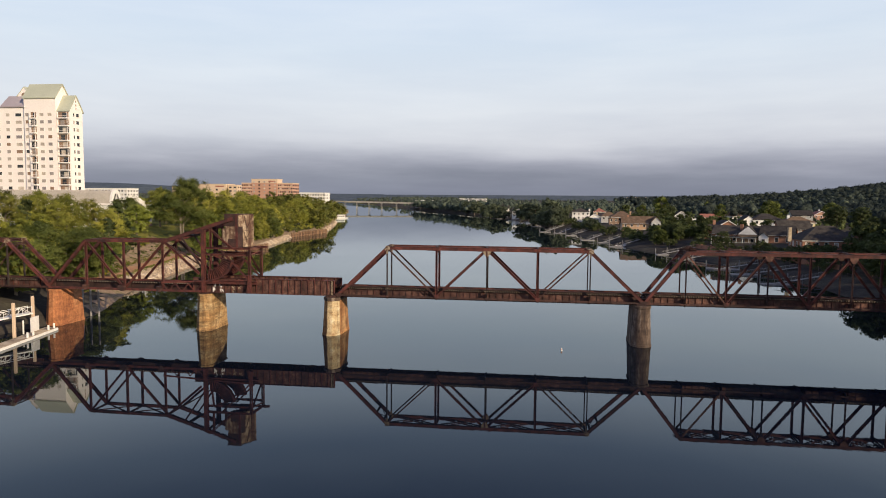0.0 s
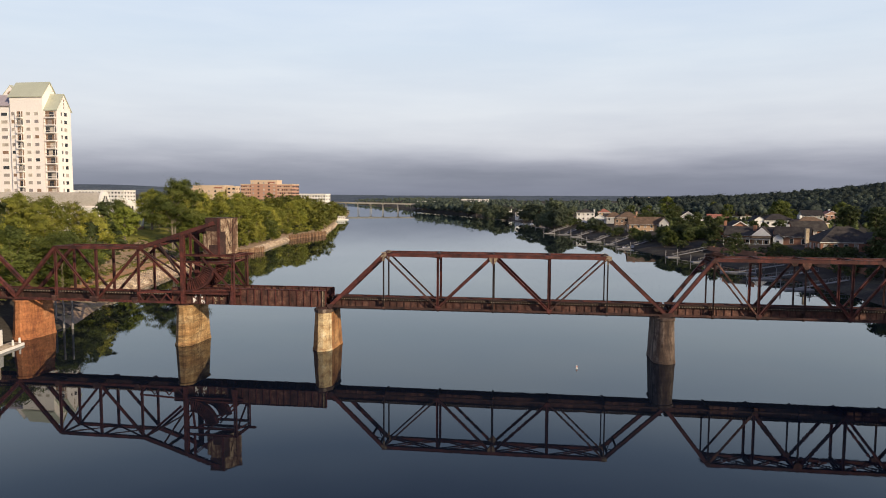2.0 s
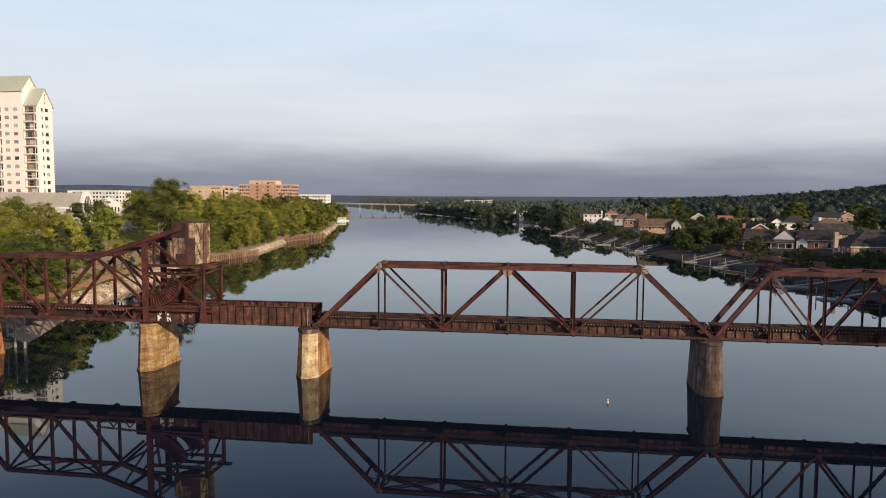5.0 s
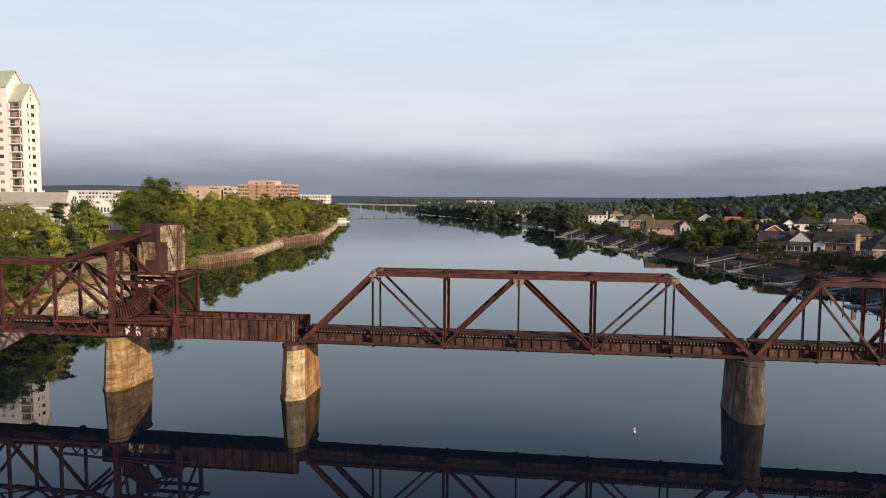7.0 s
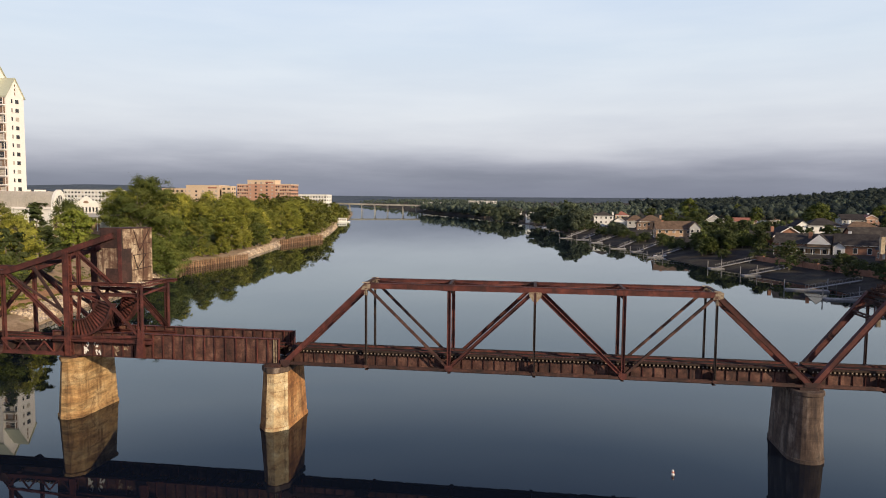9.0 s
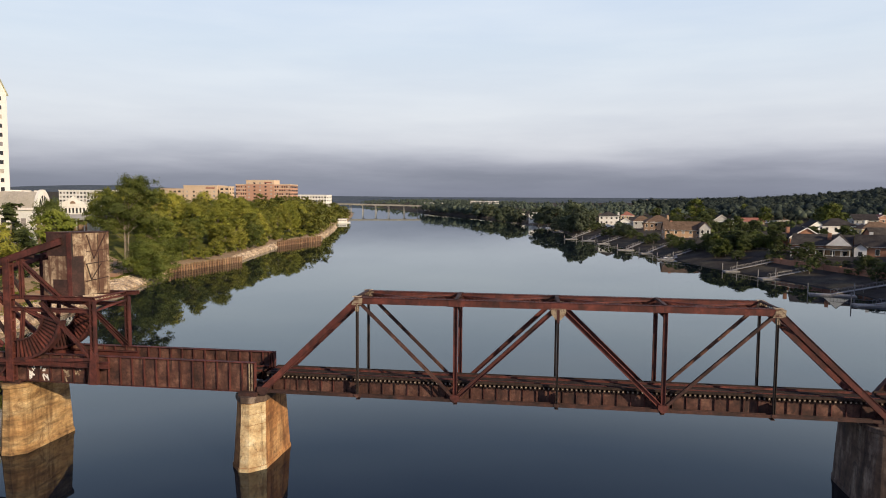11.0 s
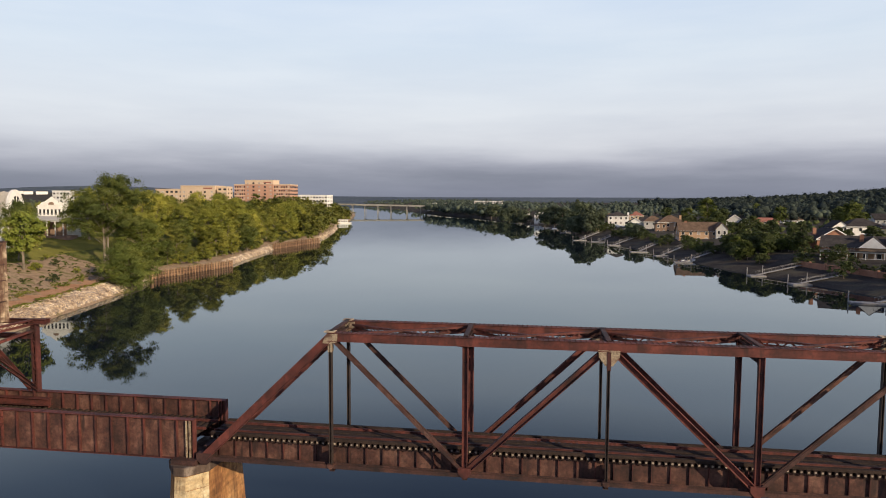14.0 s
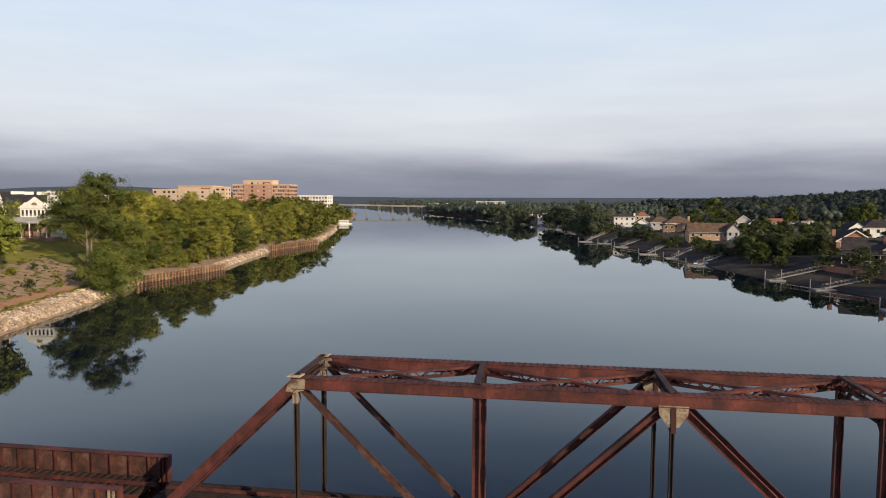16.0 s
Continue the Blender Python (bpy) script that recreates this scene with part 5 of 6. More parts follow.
def window_on(parent, face, u, z, w, h, at, mat=None, frame_mat=None, name="window", far=False):
    """A window in a wall: face '-y', '+x' or '-x'; u along the wall, z its sill, at the wall's plane. Far ones are a bare pane."""
    glass, fm = mat or GLASS, frame_mat or WHITE
    key = (face, round(w, 2), round(h, 2), fm.name, far)
    if key not in MESHES:
        fw = 0.1
        def put(a, d, zz):
            return {"-y": (a, -d, zz), "+x": (d, a, zz), "-x": (-d, a, zz)}[face]
        pane = bmesh.new()
        vs = [pane.verts.new(put(a, d, zz)) for d in (-0.05, 0.03) for a, zz in ((-w / 2, 0), (w / 2, 0), (w / 2, h), (-w / 2, h))]
        pane.faces.new(vs[4:])
        for k in range(4):
            pane.faces.new([vs[k], vs[(k + 1) % 4], vs[4 + (k + 1) % 4], vs[4 + k]])
        ring = bmesh.new()
        o = ((-w / 2 - fw, -fw), (w / 2 + fw, -fw), (w / 2 + fw, h + fw), (-w / 2 - fw, h + fw))
        n = ((-w / 2, 0), (w / 2, 0), (w / 2, h), (-w / 2, h))
        loops = [[ring.verts.new(put(a, d, zz)) for a, zz in q] for q, d in ((o, -0.05), (o, 0.08), (n, 0.08), (n, -0.05))]
        for p, q in zip(loops, loops[1:]):
            for k in range(4):
                ring.faces.new([p[k], p[(k + 1) % 4], q[(k + 1) % 4], q[k]])
        out = []
        for nm, b in (("pane", pane), ("frame", ring)):
            bmesh.ops.recalc_face_normals(b, faces=b.faces[:])
            me = bpy.data.meshes.new(nm)
            b.to_mesh(me), b.free()
            out.append(me)
        MESHES[key] = out
    pk = key + (glass.name,)
    if pk not in MESHES:
        MESHES[pk] = MESHES[key][0].copy()
    p = Matrix.Translation({"-y": (u, at, z), "+x": (at, u, z), "-x": (at, u, z)}[face])
    if far:
        return share(name, MESHES[pk], glass, parent, "", p)
    ob = share(name, MESHES[key][1], fm, parent, "", p)
    share("pane", MESHES[pk], glass, ob)
    return ob


def gable_roof(bm, x0, x1, y0, y1, z, rise, over=0.5, axis="x", thick=0.25):
    """Two sloping slabs; axis: the way of the ridge."""
    if axis == "x":
        c, hw = (y0 + y1) / 2, (y1 - y0) / 2
        k = rise / hw
        out = [(c - hw - over, z - over * k), (c, z + rise), (c + hw + over, z - over * k), (c + hw + over, z - over * k + thick), (c, z + rise + thick), (c - hw - over, z - over * k + thick)]
        prism(bm, out, "x", x0 - over, x1 + over)
    else:
        c, hw = (x0 + x1) / 2, (x1 - x0) / 2
        k = rise / hw
        out = [(c - hw - over, z - over * k), (c, z + rise), (c + hw + over, z - over * k), (c + hw + over, z - over * k + thick), (c, z + rise + thick), (c - hw - over, z - over * k + thick)]
        prism(bm, out, "y", y0 - over, y1 + over)


def hip_roof(bm, x0, x1, y0, y1, z, rise, over=0.6):
    w = min(x1 - x0, y1 - y0) / 2
    cx, cy = (x0 + x1) / 2, (y0 + y1) / 2
    b = [bm.verts.new(p) for p in ((x0 - over, y0 - over, z), (x1 + over, y0 - over, z), (x1 + over, y1 + over, z), (x0 - over, y1 + over, z))]
    if x1 - x0 >= y1 - y0:
        r = [bm.verts.new((x0 + w, cy, z + rise)), bm.verts.new((x1 - w + 0.01, cy, z + rise))]
        for f in ((b[0], b[1], r[1], r[0]), (b[1], b[2], r[1]), (b[2], b[3], r[0], r[1]), (b[3], b[0], r[0])):
            bm.faces.new(f)
    else:
        r = [bm.verts.new((cx, y0 + w, z + rise)), bm.verts.new((cx, y1 - w + 0.01, z + rise))]
        for f in ((b[0], b[1], r[0]), (b[1], b[2], r[1], r[0]), (b[2], b[3], r[1]), (b[3], b[0], r[0], r[1])):
            bm.faces.new(f)
    bm.faces.new(b[::-1])


def house(label, x, y, w, d, h, rise, wall, roof, style="gable_x", rz=0, chimney=None, storeys=2, wing=None, porch=False, z=None, white_gable=False):
    """A dwelling: w along its front, d deep, h to the eaves."""
    g = ground_at(x, y) if z is None else z
    t = thing("house", label, "house", "riverside houses", at=(x, y, g), rz=rz)
    body = bmesh.new()
    span_box(body, (-w / 2, -d / 2, -2.5), (w / 2, d / 2, h))
    if style == "gable_x":
        prism(body, [(-d / 2, h), (0, h + rise), (d / 2, h)], "x", -w / 2, w / 2)
    elif style == "gable_y":
        prism(body, [(-w / 2, h), (0, h + rise), (w / 2, h)], "y", -d / 2, d / 2)
    part("wall", body, wall, t)
    rb = bmesh.new()
    if style == "gable_x":
        gable_roof(rb, -w / 2, w / 2, -d / 2, d / 2, h, rise, 0.5, "x")
    elif style == "gable_y":
        gable_roof(rb, -w / 2, w / 2, -d / 2, d / 2, h, rise, 0.5, "y")
    else:
        hip_roof(rb, -w / 2, w / 2, -d / 2, d / 2, h, rise)
    rf = part("roof", rb, roof, t)
    cuboid_part("eaves_trim", (-w / 2 - 0.45, -d / 2 - 0.5, h - 0.32), (w / 2 + 0.45, -d / 2 - 0.36, h - 0.06), WHITE, t)
    if style == "gable_y":
        rake = bmesh.new()
        for q in (-1, 1):
            member(rake, (q * (w / 2 + 0.45), -d / 2 - 0.52, h - 0.1), (0, -d / 2 - 0.52, h + rise + 0.1), "bar", 0.3, 0.1)
        part("rake_board", rake, WHITE, rf)
    if chimney:
        cx, cy, ch, cm = chimney
        cuboid_part("chimney", (cx - 0.55, cy - 0.55, h - 0.5), (cx + 0.55, cy + 0.55, h + ch), cm, rf)
    sh = h / storeys
    for s in range(storeys):
        n = max(2, int(w / 3.1))
        for i in range(n):
            u = -w / 2 + w * (i + 0.5) / n
            window_on(t, "-y", u, s * sh + sh * 0.32, 1.15, sh * 0.45, -d / 2, GLASS if (i + s) % 3 else BLIND)
        n = max(2, int(d / 3.4))
        for i in range(n):
            u = -d / 2 + d * (i + 0.5) / n
            window_on(t, "-x", u, s * sh + sh * 0.32, 1.05, sh * 0.45, -w / 2, GLASS if (i + s) % 2 else BLIND)
    if wing:
        wx, wy, ww, wd, wh, wr, waxis, wmat = wing
        wb = bmesh.new()
        span_box(wb, (wx - ww / 2, wy - wd / 2, -2.5), (wx + ww / 2, wy + wd / 2, wh))
        if waxis == "y":
            prism(wb, [(wx - ww / 2, wh), (wx, wh + wr), (wx + ww / 2, wh)], "y", wy - wd / 2, wy + wd / 2)
        else:
            prism(wb, [(wy - wd / 2, wh), (wy, wh + wr), (wy + wd / 2, wh)], "x", wx - ww / 2, wx + ww / 2)
        wg = part("wing", wb, wmat, t)
        rb = bmesh.new()
        gable_roof(rb, wx - ww / 2, wx + ww / 2, wy - wd / 2, wy + wd / 2, wh, wr, 0.4, waxis)
        part("wing_roof", rb, roof, wg)
        if white_gable:
            gb = bmesh.new()
            prism(gb, [(wx - ww / 2 - 0.2, wh - 0.1), (wx + ww / 2 + 0.2, wh - 0.1), (wx, wh + wr)], "y", wy - wd / 2 - 0.46, wy - wd / 2 - 0.003)
            part("gable_panel", gb, WHITE, wg, "bright white gable boards")
        for s in range(max(1, round(wh / 3))):
            for u in ((-0.25, 0.25) if ww > 4 else (0,)):
                window_on(t, "-y", wx + u * ww, s * 3 + 0.9, 1.1, 1.45, wy - wd / 2)
    if porch:
        ph = 3.0
        pd = 3.4
        cuboid_part("porch_roof", (-w / 2 - 0.3, -d / 2 - pd - 0.4, ph), (w / 2 + 0.3, -d / 2 + 0.02, ph + 0.22), roof, t)
        cuboid_part("porch_beam", (-w / 2, -d / 2 - pd, ph - 0.35), (w / 2, -d / 2 - pd + 0.2, ph), WHITE, t)
        n = int(w / 2.4)
        for i in range(n + 1):
            u = -w / 2 + 0.15 + (w - 0.3) * i / n
            cuboid_part("porch_post", (u - 0.13, -d / 2 - pd, -1.5), (u + 0.13, -d / 2 - pd + 0.26, ph - 0.35), WHITE, t)
        cuboid_part("porch_rail", (-w / 2, -d / 2 - pd + 0.05, 0.85), (w / 2, -d / 2 - pd + 0.13, 0.97), WHITE, t)
        cuboid_part("porch_floor", (-w / 2, -d / 2 - pd, -0.35), (w / 2, -d / 2, 0), GREY_SIDING, t)
    return t


house("white-gabled house with a columned porch in the shade", 113.5, 190.5, 17, 11, 4.2, 3.0, BRICK, SHINGLE, "gable_x", rz=-24, chimney=(2.2, -2.5, 3.8, BRICK), storeys=1, wing=(5.2, -3.0, 7.0, 8, 4.2, 3.2, "y", TAN_BRICK), porch=True, white_gable=True, z=4.4)
house("grey-roofed cottage with a glazed sunroom", 127, 182, 12, 9, 4.0, 3.4, BRICK, SHINGLE, "gable_x", rz=-24, chimney=(-2.0, 0.5, 4.4, WHITE), storeys=1, wing=(-4.6, -4.2, 3.4, 4, 3.4, 1.4, "y", WHITE), z=4.6)
house("brick house with a steep gable and tall chimney", 114, 212, 11, 11, 5.0, 3.4, BRICK, SHINGLE, "gable_y", chimney=(-4.6, 0, 3.6, BRICK), wing=(-7.0, 0, 4, 7, 4.4, 2.0, "x", BRICK), z=4.8)
house("white house with a grey hipped roof", 152, 281, 15, 12, 6.0, 3.4, WHITE, SHINGLE, "hip", wing=(-9.5, -1, 7, 9, 5.6, 2.6, "y", WHITE), z=5.8)
house("pale yellow house with a brown hipped roof", 165, 272, 15, 11, 6.0, 3.0, YELLOW_SIDING, SHINGLE_BROWN, "hip", chimney=(-4, 0, 3.6, WHITE), z=5.0)
house("low dark house with a wide shingled roof", 133, 153, 19, 14, 3.6, 5.0, BRICK, SHINGLE, "hip", chimney=(-13.6, -6.0, 4.4, CONCRETE), storeys=1, wing=(8, -4, 8, 9, 3.4, 3.2, "y", BRICK), z=5.0)
house("orange brick house with a white dormer", 232, 420, 10, 10, 5.2, 2.8, BRICK_ORANGE, RED_ROOF, "gable_y", chimney=(0, 0, 4, WHITE), z=6.5)
house("white three-storey house with a square chimney", 61, 414, 13, 12, 9.0, 2.8, WHITE, SHINGLE, "hip", chimney=(6.2, -4.5, 2.4, WHITE), storeys=3, wing=(-9.5, 2, 8, 8, 7.0, 2.2, "y", TAN_SIDING), z=3.2)
house("small white cottage below the white house", 70, 396, 9, 8, 4.8, 2.8, WHITE, SHINGLE, "gable_y", storeys=1, wing=(6.5, 2, 7, 7, 5.5, 2.6, "x", GREY_SIDING), z=3.6)
house("dark-roofed grey house beside the tan one", 79, 384, 11, 9, 6.2, 3.4, GREY_SIDING, SHINGLE_BROWN, "hip", z=3.6)
house("house with a red roof among the trees", 80, 480, 10, 9, 6.6, 3.0, TAN_SIDING, RED_ROOF, "hip", z=4.5)
house("tan brick house with a brown hipped roof", 85.5, 362, 15, 13, 6.8, 3.8, TAN_BRICK, SHINGLE_BROWN, "hip", wing=(-6.0, -6.2, 6, 5, 5.6, 0.8, "y", SHADE), chimney=(6, 2, 3.8, TAN_BRICK), z=3.4)
house("brown-roofed brick house with a grey gable", 86, 290, 17, 10, 5.2, 3.8, TAN_BRICK, SHINGLE_BROWN, "gable_x", wing=(9.6, -3, 5, 8, 6.4, 2.6, "y", GREY_SIDING), chimney=(-5, 0, 4.4, BRICK), z=3.4)
house("grey steep-gabled house behind the shrubs", 139, 442, 12, 10, 5.2, 4.4, GREY_SIDING, SHINGLE, "gable_y", wing=(6.5, -4, 8, 8, 4.6, 3.2, "y", WHITE), z=3.4)
house("small house with a rosy red roof", 166, 462, 15, 9, 4.0, 2.4, TAN_SIDING, RED_ROOF, "gable_x", z=4.2)
house("pale house with a tan roof", 188, 480, 14, 10, 4.4, 3.0, WHITE, SHINGLE_BROWN, "hip", z=4.6)
house("brown-roofed tan house beside the trees", 60, 470, 13, 10, 5.8, 3.6, TAN_SIDING, SHINGLE_BROWN, "gable_x", z=3.0)
house("white house half hidden by trees", 8, 575, 12, 10, 6.0, 2.8, WHITE, SHINGLE, "gable_y", z=3.0)
house("tan house half hidden by trees", 22, 612, 14, 10, 6.0, 3.0, TAN_SIDING, SHINGLE_BROWN, "hip", z=3.6)
house("white waterside house among dark trees", -14, 690, 14, 10, 6.5, 3.4, WHITE, SHINGLE, "gable_x", z=3.2)
house("brown brick house behind the porch house", 140, 205, 13, 10, 5.2, 3.4, BRICK, SHINGLE, "gable_x", z=5.0)
house("grey gabled house at the wooded edge", 205, 380, 13, 10, 5.4, 3.0, GREY_SIDING, SHINGLE, "gable_x", z=7.0)


def tower():
    """The apartment tower: a narrow balcony bay at the corner, a tall middle bay, a gabled wing; end face towards +x."""
    t = thing("apartment_tower", "pale peach high-rise apartment tower with green gabled roofs", "tower block", at=(-145.4, 128, 7.2))
    zt, row, D = 48.5, 2.8, 7.2
    segs = [(-5.2, 0, 0.0, D, 47.2), (-18.6, -5.2, -0.7, 7.0, 52.0), (-33, -18.6, 0.0, 20, 48.4), (-60, -33, 1.0, 20, 48.4)]
    for a, b, y, deep, top in segs:
        for z0, z1, m in ((-3, 16.0, PINK_STUCCO), (16.0, top, STUCCO)):
            cuboid_part("wall", (a, y, z0), (b, deep, z1), m, t)
    rb = bmesh.new()
    gable_roof(rb, -18.6, -5.2, -0.7, 7.0, 52.0, 5.2, 0.4, "x", 0.3)
    part("roof", rb, GREEN_ROOF, t, "pale green seamed metal roof")
    gb = bmesh.new()
    prism(gb, [(-0.7, 52.0), (3.15, 57.1), (7.0, 52.0)], "x", -18.5, -5.3)
    part("gable", gb, STUCCO, t)
    rb = bmesh.new()
    gable_roof(rb, -5.6, 0, 0, D, 47.2, 5.6, 0.4, "x", 0.3)
    part("roof", rb, GREEN_ROOF, t, "pale green seamed metal roof")
    gb = bmesh.new()
    prism(gb, [(0, 47.2), (D / 2, 52.7), (D, 47.2)], "x", -5.3, -0.02)
    part("gable", gb, STUCCO, t)
    # the wing: a cross gable behind a mauve roof slope
    gb = bmesh.new()
    prism(gb, [(-29.5, 48.4), (-22.2, 56.6), (-14.9, 48.4)], "y", 4.0, 19)
    part("gable", gb, STUCCO, t)
    rb = bmesh.new()
    gable_roof(rb, -29.5, -14.9, 4.2, 19, 48.4, 8.2, 0.3, "y", 0.3)
    part("roof", rb, GREEN_ROOF, t, "pale green seamed metal roof")
    rb = bmesh.new()
    prism(rb, [(-0.5, 48.3), (4.1, 52.8), (4.1, 53.2), (-0.5, 48.7)], "x", -29.0, -18.7)
    part("roof", rb, MAUVE_ROOF, t, "mauve metal roof")
    rows = [zt - 3.6 - row * k for k in range(15)]
    for k, z in enumerate(rows):
        for i, (u, w) in enumerate(((-30.5, 1.7), (-26.2, 1.6), (-21.6, 2.6), (-17.4, 1.3), (-11.2, 1.7), (-7.8, 1.7))):
            y = -0.7 if -18.6 < u < -5.2 else 0.0
            window_on(t, "-y", u, z, w, 1.15, y, (SHADE, BLIND, BLIND, GLASS, BLIND, BLIND, BLIND)[(i * 5 + k * 3 + i * k) % 7], STUCCO)
        for u, w in ((2.2, 0.7), (4.3, 1.5)):
            window_on(t, "+x", u, z, w, 1.25, 0, GLASS if (k + int(u)) % 3 else BLIND, STUCCO)
        # balconies: a flat dark panel for the recess's shade, a slab and a rail
        for u, w, y in ((-2.6, 4.2, 0.0), (-14.6, 2.2, -0.7), (-35.5, 4.4, 1.0)):
            cuboid_part("balcony_recess", (u - w / 2, y - 0.03, z - 0.75), (u + w / 2, y + 0.1, z + 1.5), SHADE if (k + int(w)) % 3 else GLASS, t)
            bal = cuboid_part("balcony", (u - w / 2 - 0.1, y - 0.9, z - 1.0), (u + w / 2 + 0.1, y + 0.05, z - 0.65), STUCCO, t)
            cuboid_part("rail", (u - w / 2, y - 0.88, z + 0.05), (u + w / 2, y - 0.82, z + 0.15), SHADE if k % 2 else STUCCO, bal)
            cuboid_part("balcony_door", (u - w * (0.3 if k % 2 else 0.1), y - 0.06, z - 0.64), (u + w * (0.1 if k % 2 else 0.35), y - 0.02, z + 1.2), BLIND if k % 3 else GLASS, bal)
            for q in (-1, 1):
                cuboid_part("corner_post", (u + q * w / 2 - 0.06, y - 0.88, z - 0.65), (u + q * w / 2 + 0.06, y - 0.76, z + 1.55), STUCCO, bal)
    for k in range(3):
        window_on(t, "+x", D / 2, 47.6 + k * 1.3, 0.5, 0.8, -0.02, SHADE, STUCCO)
    arch = bmesh.new()
    prism(arch, [(-22.2 + 1.1 * math.cos(radians(a)), 53.4 + 1.1 * math.sin(radians(a))) for a in range(0, 181, 15)], "y", 3.85, 3.99)
    part("arch_window", arch, SHADE, t)


tower()


def arcade_hall():
    """The long hall with barrel roof and an arched end, below the tower."""
    t = thing("arcade_hall", "cream hall with a barrel roof and arched gable", "hall", at=(-124.5, 120.4, 9))
    cuboid_part("wall", (-56, 0, -3), (0, 6.9, 9.6), WHITE, t)
    cuboid_part("cornice", (-56.3, -0.4, 9.6), (0.3, 7.1, 10.2), STUCCO, t)
    bm = bmesh.new()
    prism(bm, [(3.45 + 2.5 * math.cos(radians(a)), 10.0 + 5.0 * math.sin(radians(a))) for a in range(0, 181, 10)], "x", -55.5, -0.5)
    part("barrel_roof", bm, HALL_ROOF, t, "grey-tan ribbed barrel roof")
    for k in range(19):
        ribs = bmesh.new()
        arc_x = -54.5 + k * 3.0
        prism(ribs, [(3.45 + r * math.cos(radians(a)), 10.0 + 2 * r * math.sin(radians(a))) for r, turn in ((2.56, 1), (2.4, -1)) for a in list(range(0, 181, 15))[::turn]], "x", arc_x - 0.12, arc_x + 0.12)
        part("roof_rib", ribs, HALL_ROOF, t)
    bm = bmesh.new()
    arc = [(3.45 + 2.8 * math.cos(radians(a)), 9.9 + 5.7 * math.sin(radians(a))) for a in range(0, 181, 10)]
    prism(bm, arc, "x", -0.6, 0.3)
    end = part("arched_gable", bm, WHITE, t)
    bm = bmesh.new()
    prism(bm, [(3.45 + 2.0 * math.cos(radians(a)), 8.9 + 5.0 * math.sin(radians(a))) for a in range(0, 181, 12)], "x", 0.28, 0.36)
    part("arch_window", bm, GLASS, end)
    for k in range(5):
        a = radians(30 + 30 * k)
        beam("mullion", (0.38, 3.45, 8.9), (0.38, 3.45 + 2.0 * math.cos(a), 8.9 + 5.0 * math.sin(a)), "bar", 0.22, 0.1, WHITE, end, (1, 0, 0))
    for k in range(3):
        cuboid_part("doorway", (0.28, 0.6 + k * 2.1, 0), (0.36, 1.9 + k * 2.1, 7.4), SHADE, t)
    for k in range(16):
        window_on(t, "-y", -53 + k * 3.3, 3.2, 1.7, 4.0, 0, GLASS if k % 3 else BLIND)


arcade_hall()


def block(name, label, category, x, y, w, d, z0, storeys, sh, wall, band, cols, rz=0, roof_mat=None, step=None):
    """A flat-roofed building with window rows."""
    t = thing(name, label, category, at=(x, y, z0), rz=rz)
    H = storeys * sh
    cuboid_part("wall", (-w / 2, 0, -4), (w / 2, d, H), wall, t)
    cuboid_part("parapet", (-w / 2 - 0.2, -0.2, H), (w / 2 + 0.2, d + 0.2, H + 0.9), band, t)
    for s in range(storeys):
        cuboid_part("floor_band", (-w / 2 - 0.06, -0.1, s * sh + 0.12), (w / 2 + 0.06, -0.02, s * sh + 0.75), band, t)
        for i in range(cols):
            u = -w / 2 + w * (i + 0.5) / cols
            window_on(t, "-y", u, s * sh + 1.05, w / cols * 0.55, sh * 0.45, 0, GLASS if (i * 3 + s) % 4 else BLIND, band, far=True)
        for i in range(max(2, cols // 3)):
            n = max(2, cols // 3)
            window_on(t, "+x", d * (i + 0.5) / n, s * sh + 1.05, 1.6, sh * 0.45, w / 2, GLASS, band, far=True)
    if step:
        a, b, extra = step
        cuboid_part("upper_wall", (a, -0.5, -4), (b, d * 0.7, H + extra - 3.2), wall, t)
        cuboid_part("upper_band", (a, -0.5, H + extra - 3.2), (b, d * 0.7, H + extra), band, t)
        cuboid_part("upper_parapet", (a - 0.2, -0.7, H + extra), (b + 0.2, d * 0.7 + 0.2, H + extra + 0.7), band, t)
        for s in range(storeys + int(extra / sh)):
            for i in range(5):
                window_on(t, "-y", a + (b - a) * (i + 0.5) / 5, s * sh + 1.05, 1.8, sh * 0.45, -0.5, GLASS if i % 2 else BLIND, band, far=True)
        # red name sign, lettering too small to read
        cuboid_part("sign", (b - (b - a) * 0.34, -0.75, H + extra - 2.1), (b - (b - a) * 0.08, -0.52, H + extra - 1.0), RED_ROOF, t, "small red sign bar")
    return t


block("hotel", "tall orange brick and tan hotel", "hotel", -239, 530, 53, 18, 8, 8, 3.25, BRICK_ORANGE, TAN_STONE, 24, step=(-16, 11, 4.0))
block("office_building", "low tan conference building with dark window strips", "office", -284, 480, 54, 24, 8, 6, 3.5, TAN_STONE, TAN_STONE, 13, step=(-4, 27, 3.0))
block("office_building", "white flat-roofed building beyond the hotel", "office", -214, 590, 30, 16, 8, 5, 3.4, WHITE, WHITE, 10)
block("office_building", "white apartment block behind the riverside trees", "office", -338, 420, 42, 16, 8, 6, 3.1, WHITE, WHITE, 14)
block("office_building", "small tan stair block beside the conference building", "office", -252, 482, 9, 9, 8, 7, 3.3, TAN_STONE, TAN_STONE, 2)
block("office_building", "white flat-roofed building on the far bank", "office", -84, 1010, 44, 18, 4, 5, 3.0, WHITE, WHITE, 12)
block("office_building", "low white building on the far bank", "office", -165, 1060, 50, 18, 5, 3, 3.4, WHITE, WHITE, 14)
block("office_building", "long pale building on the wooded rise", "office", 208, 1180, 42, 20, 13, 3, 3.4, WHITE, TAN_STONE, 12)


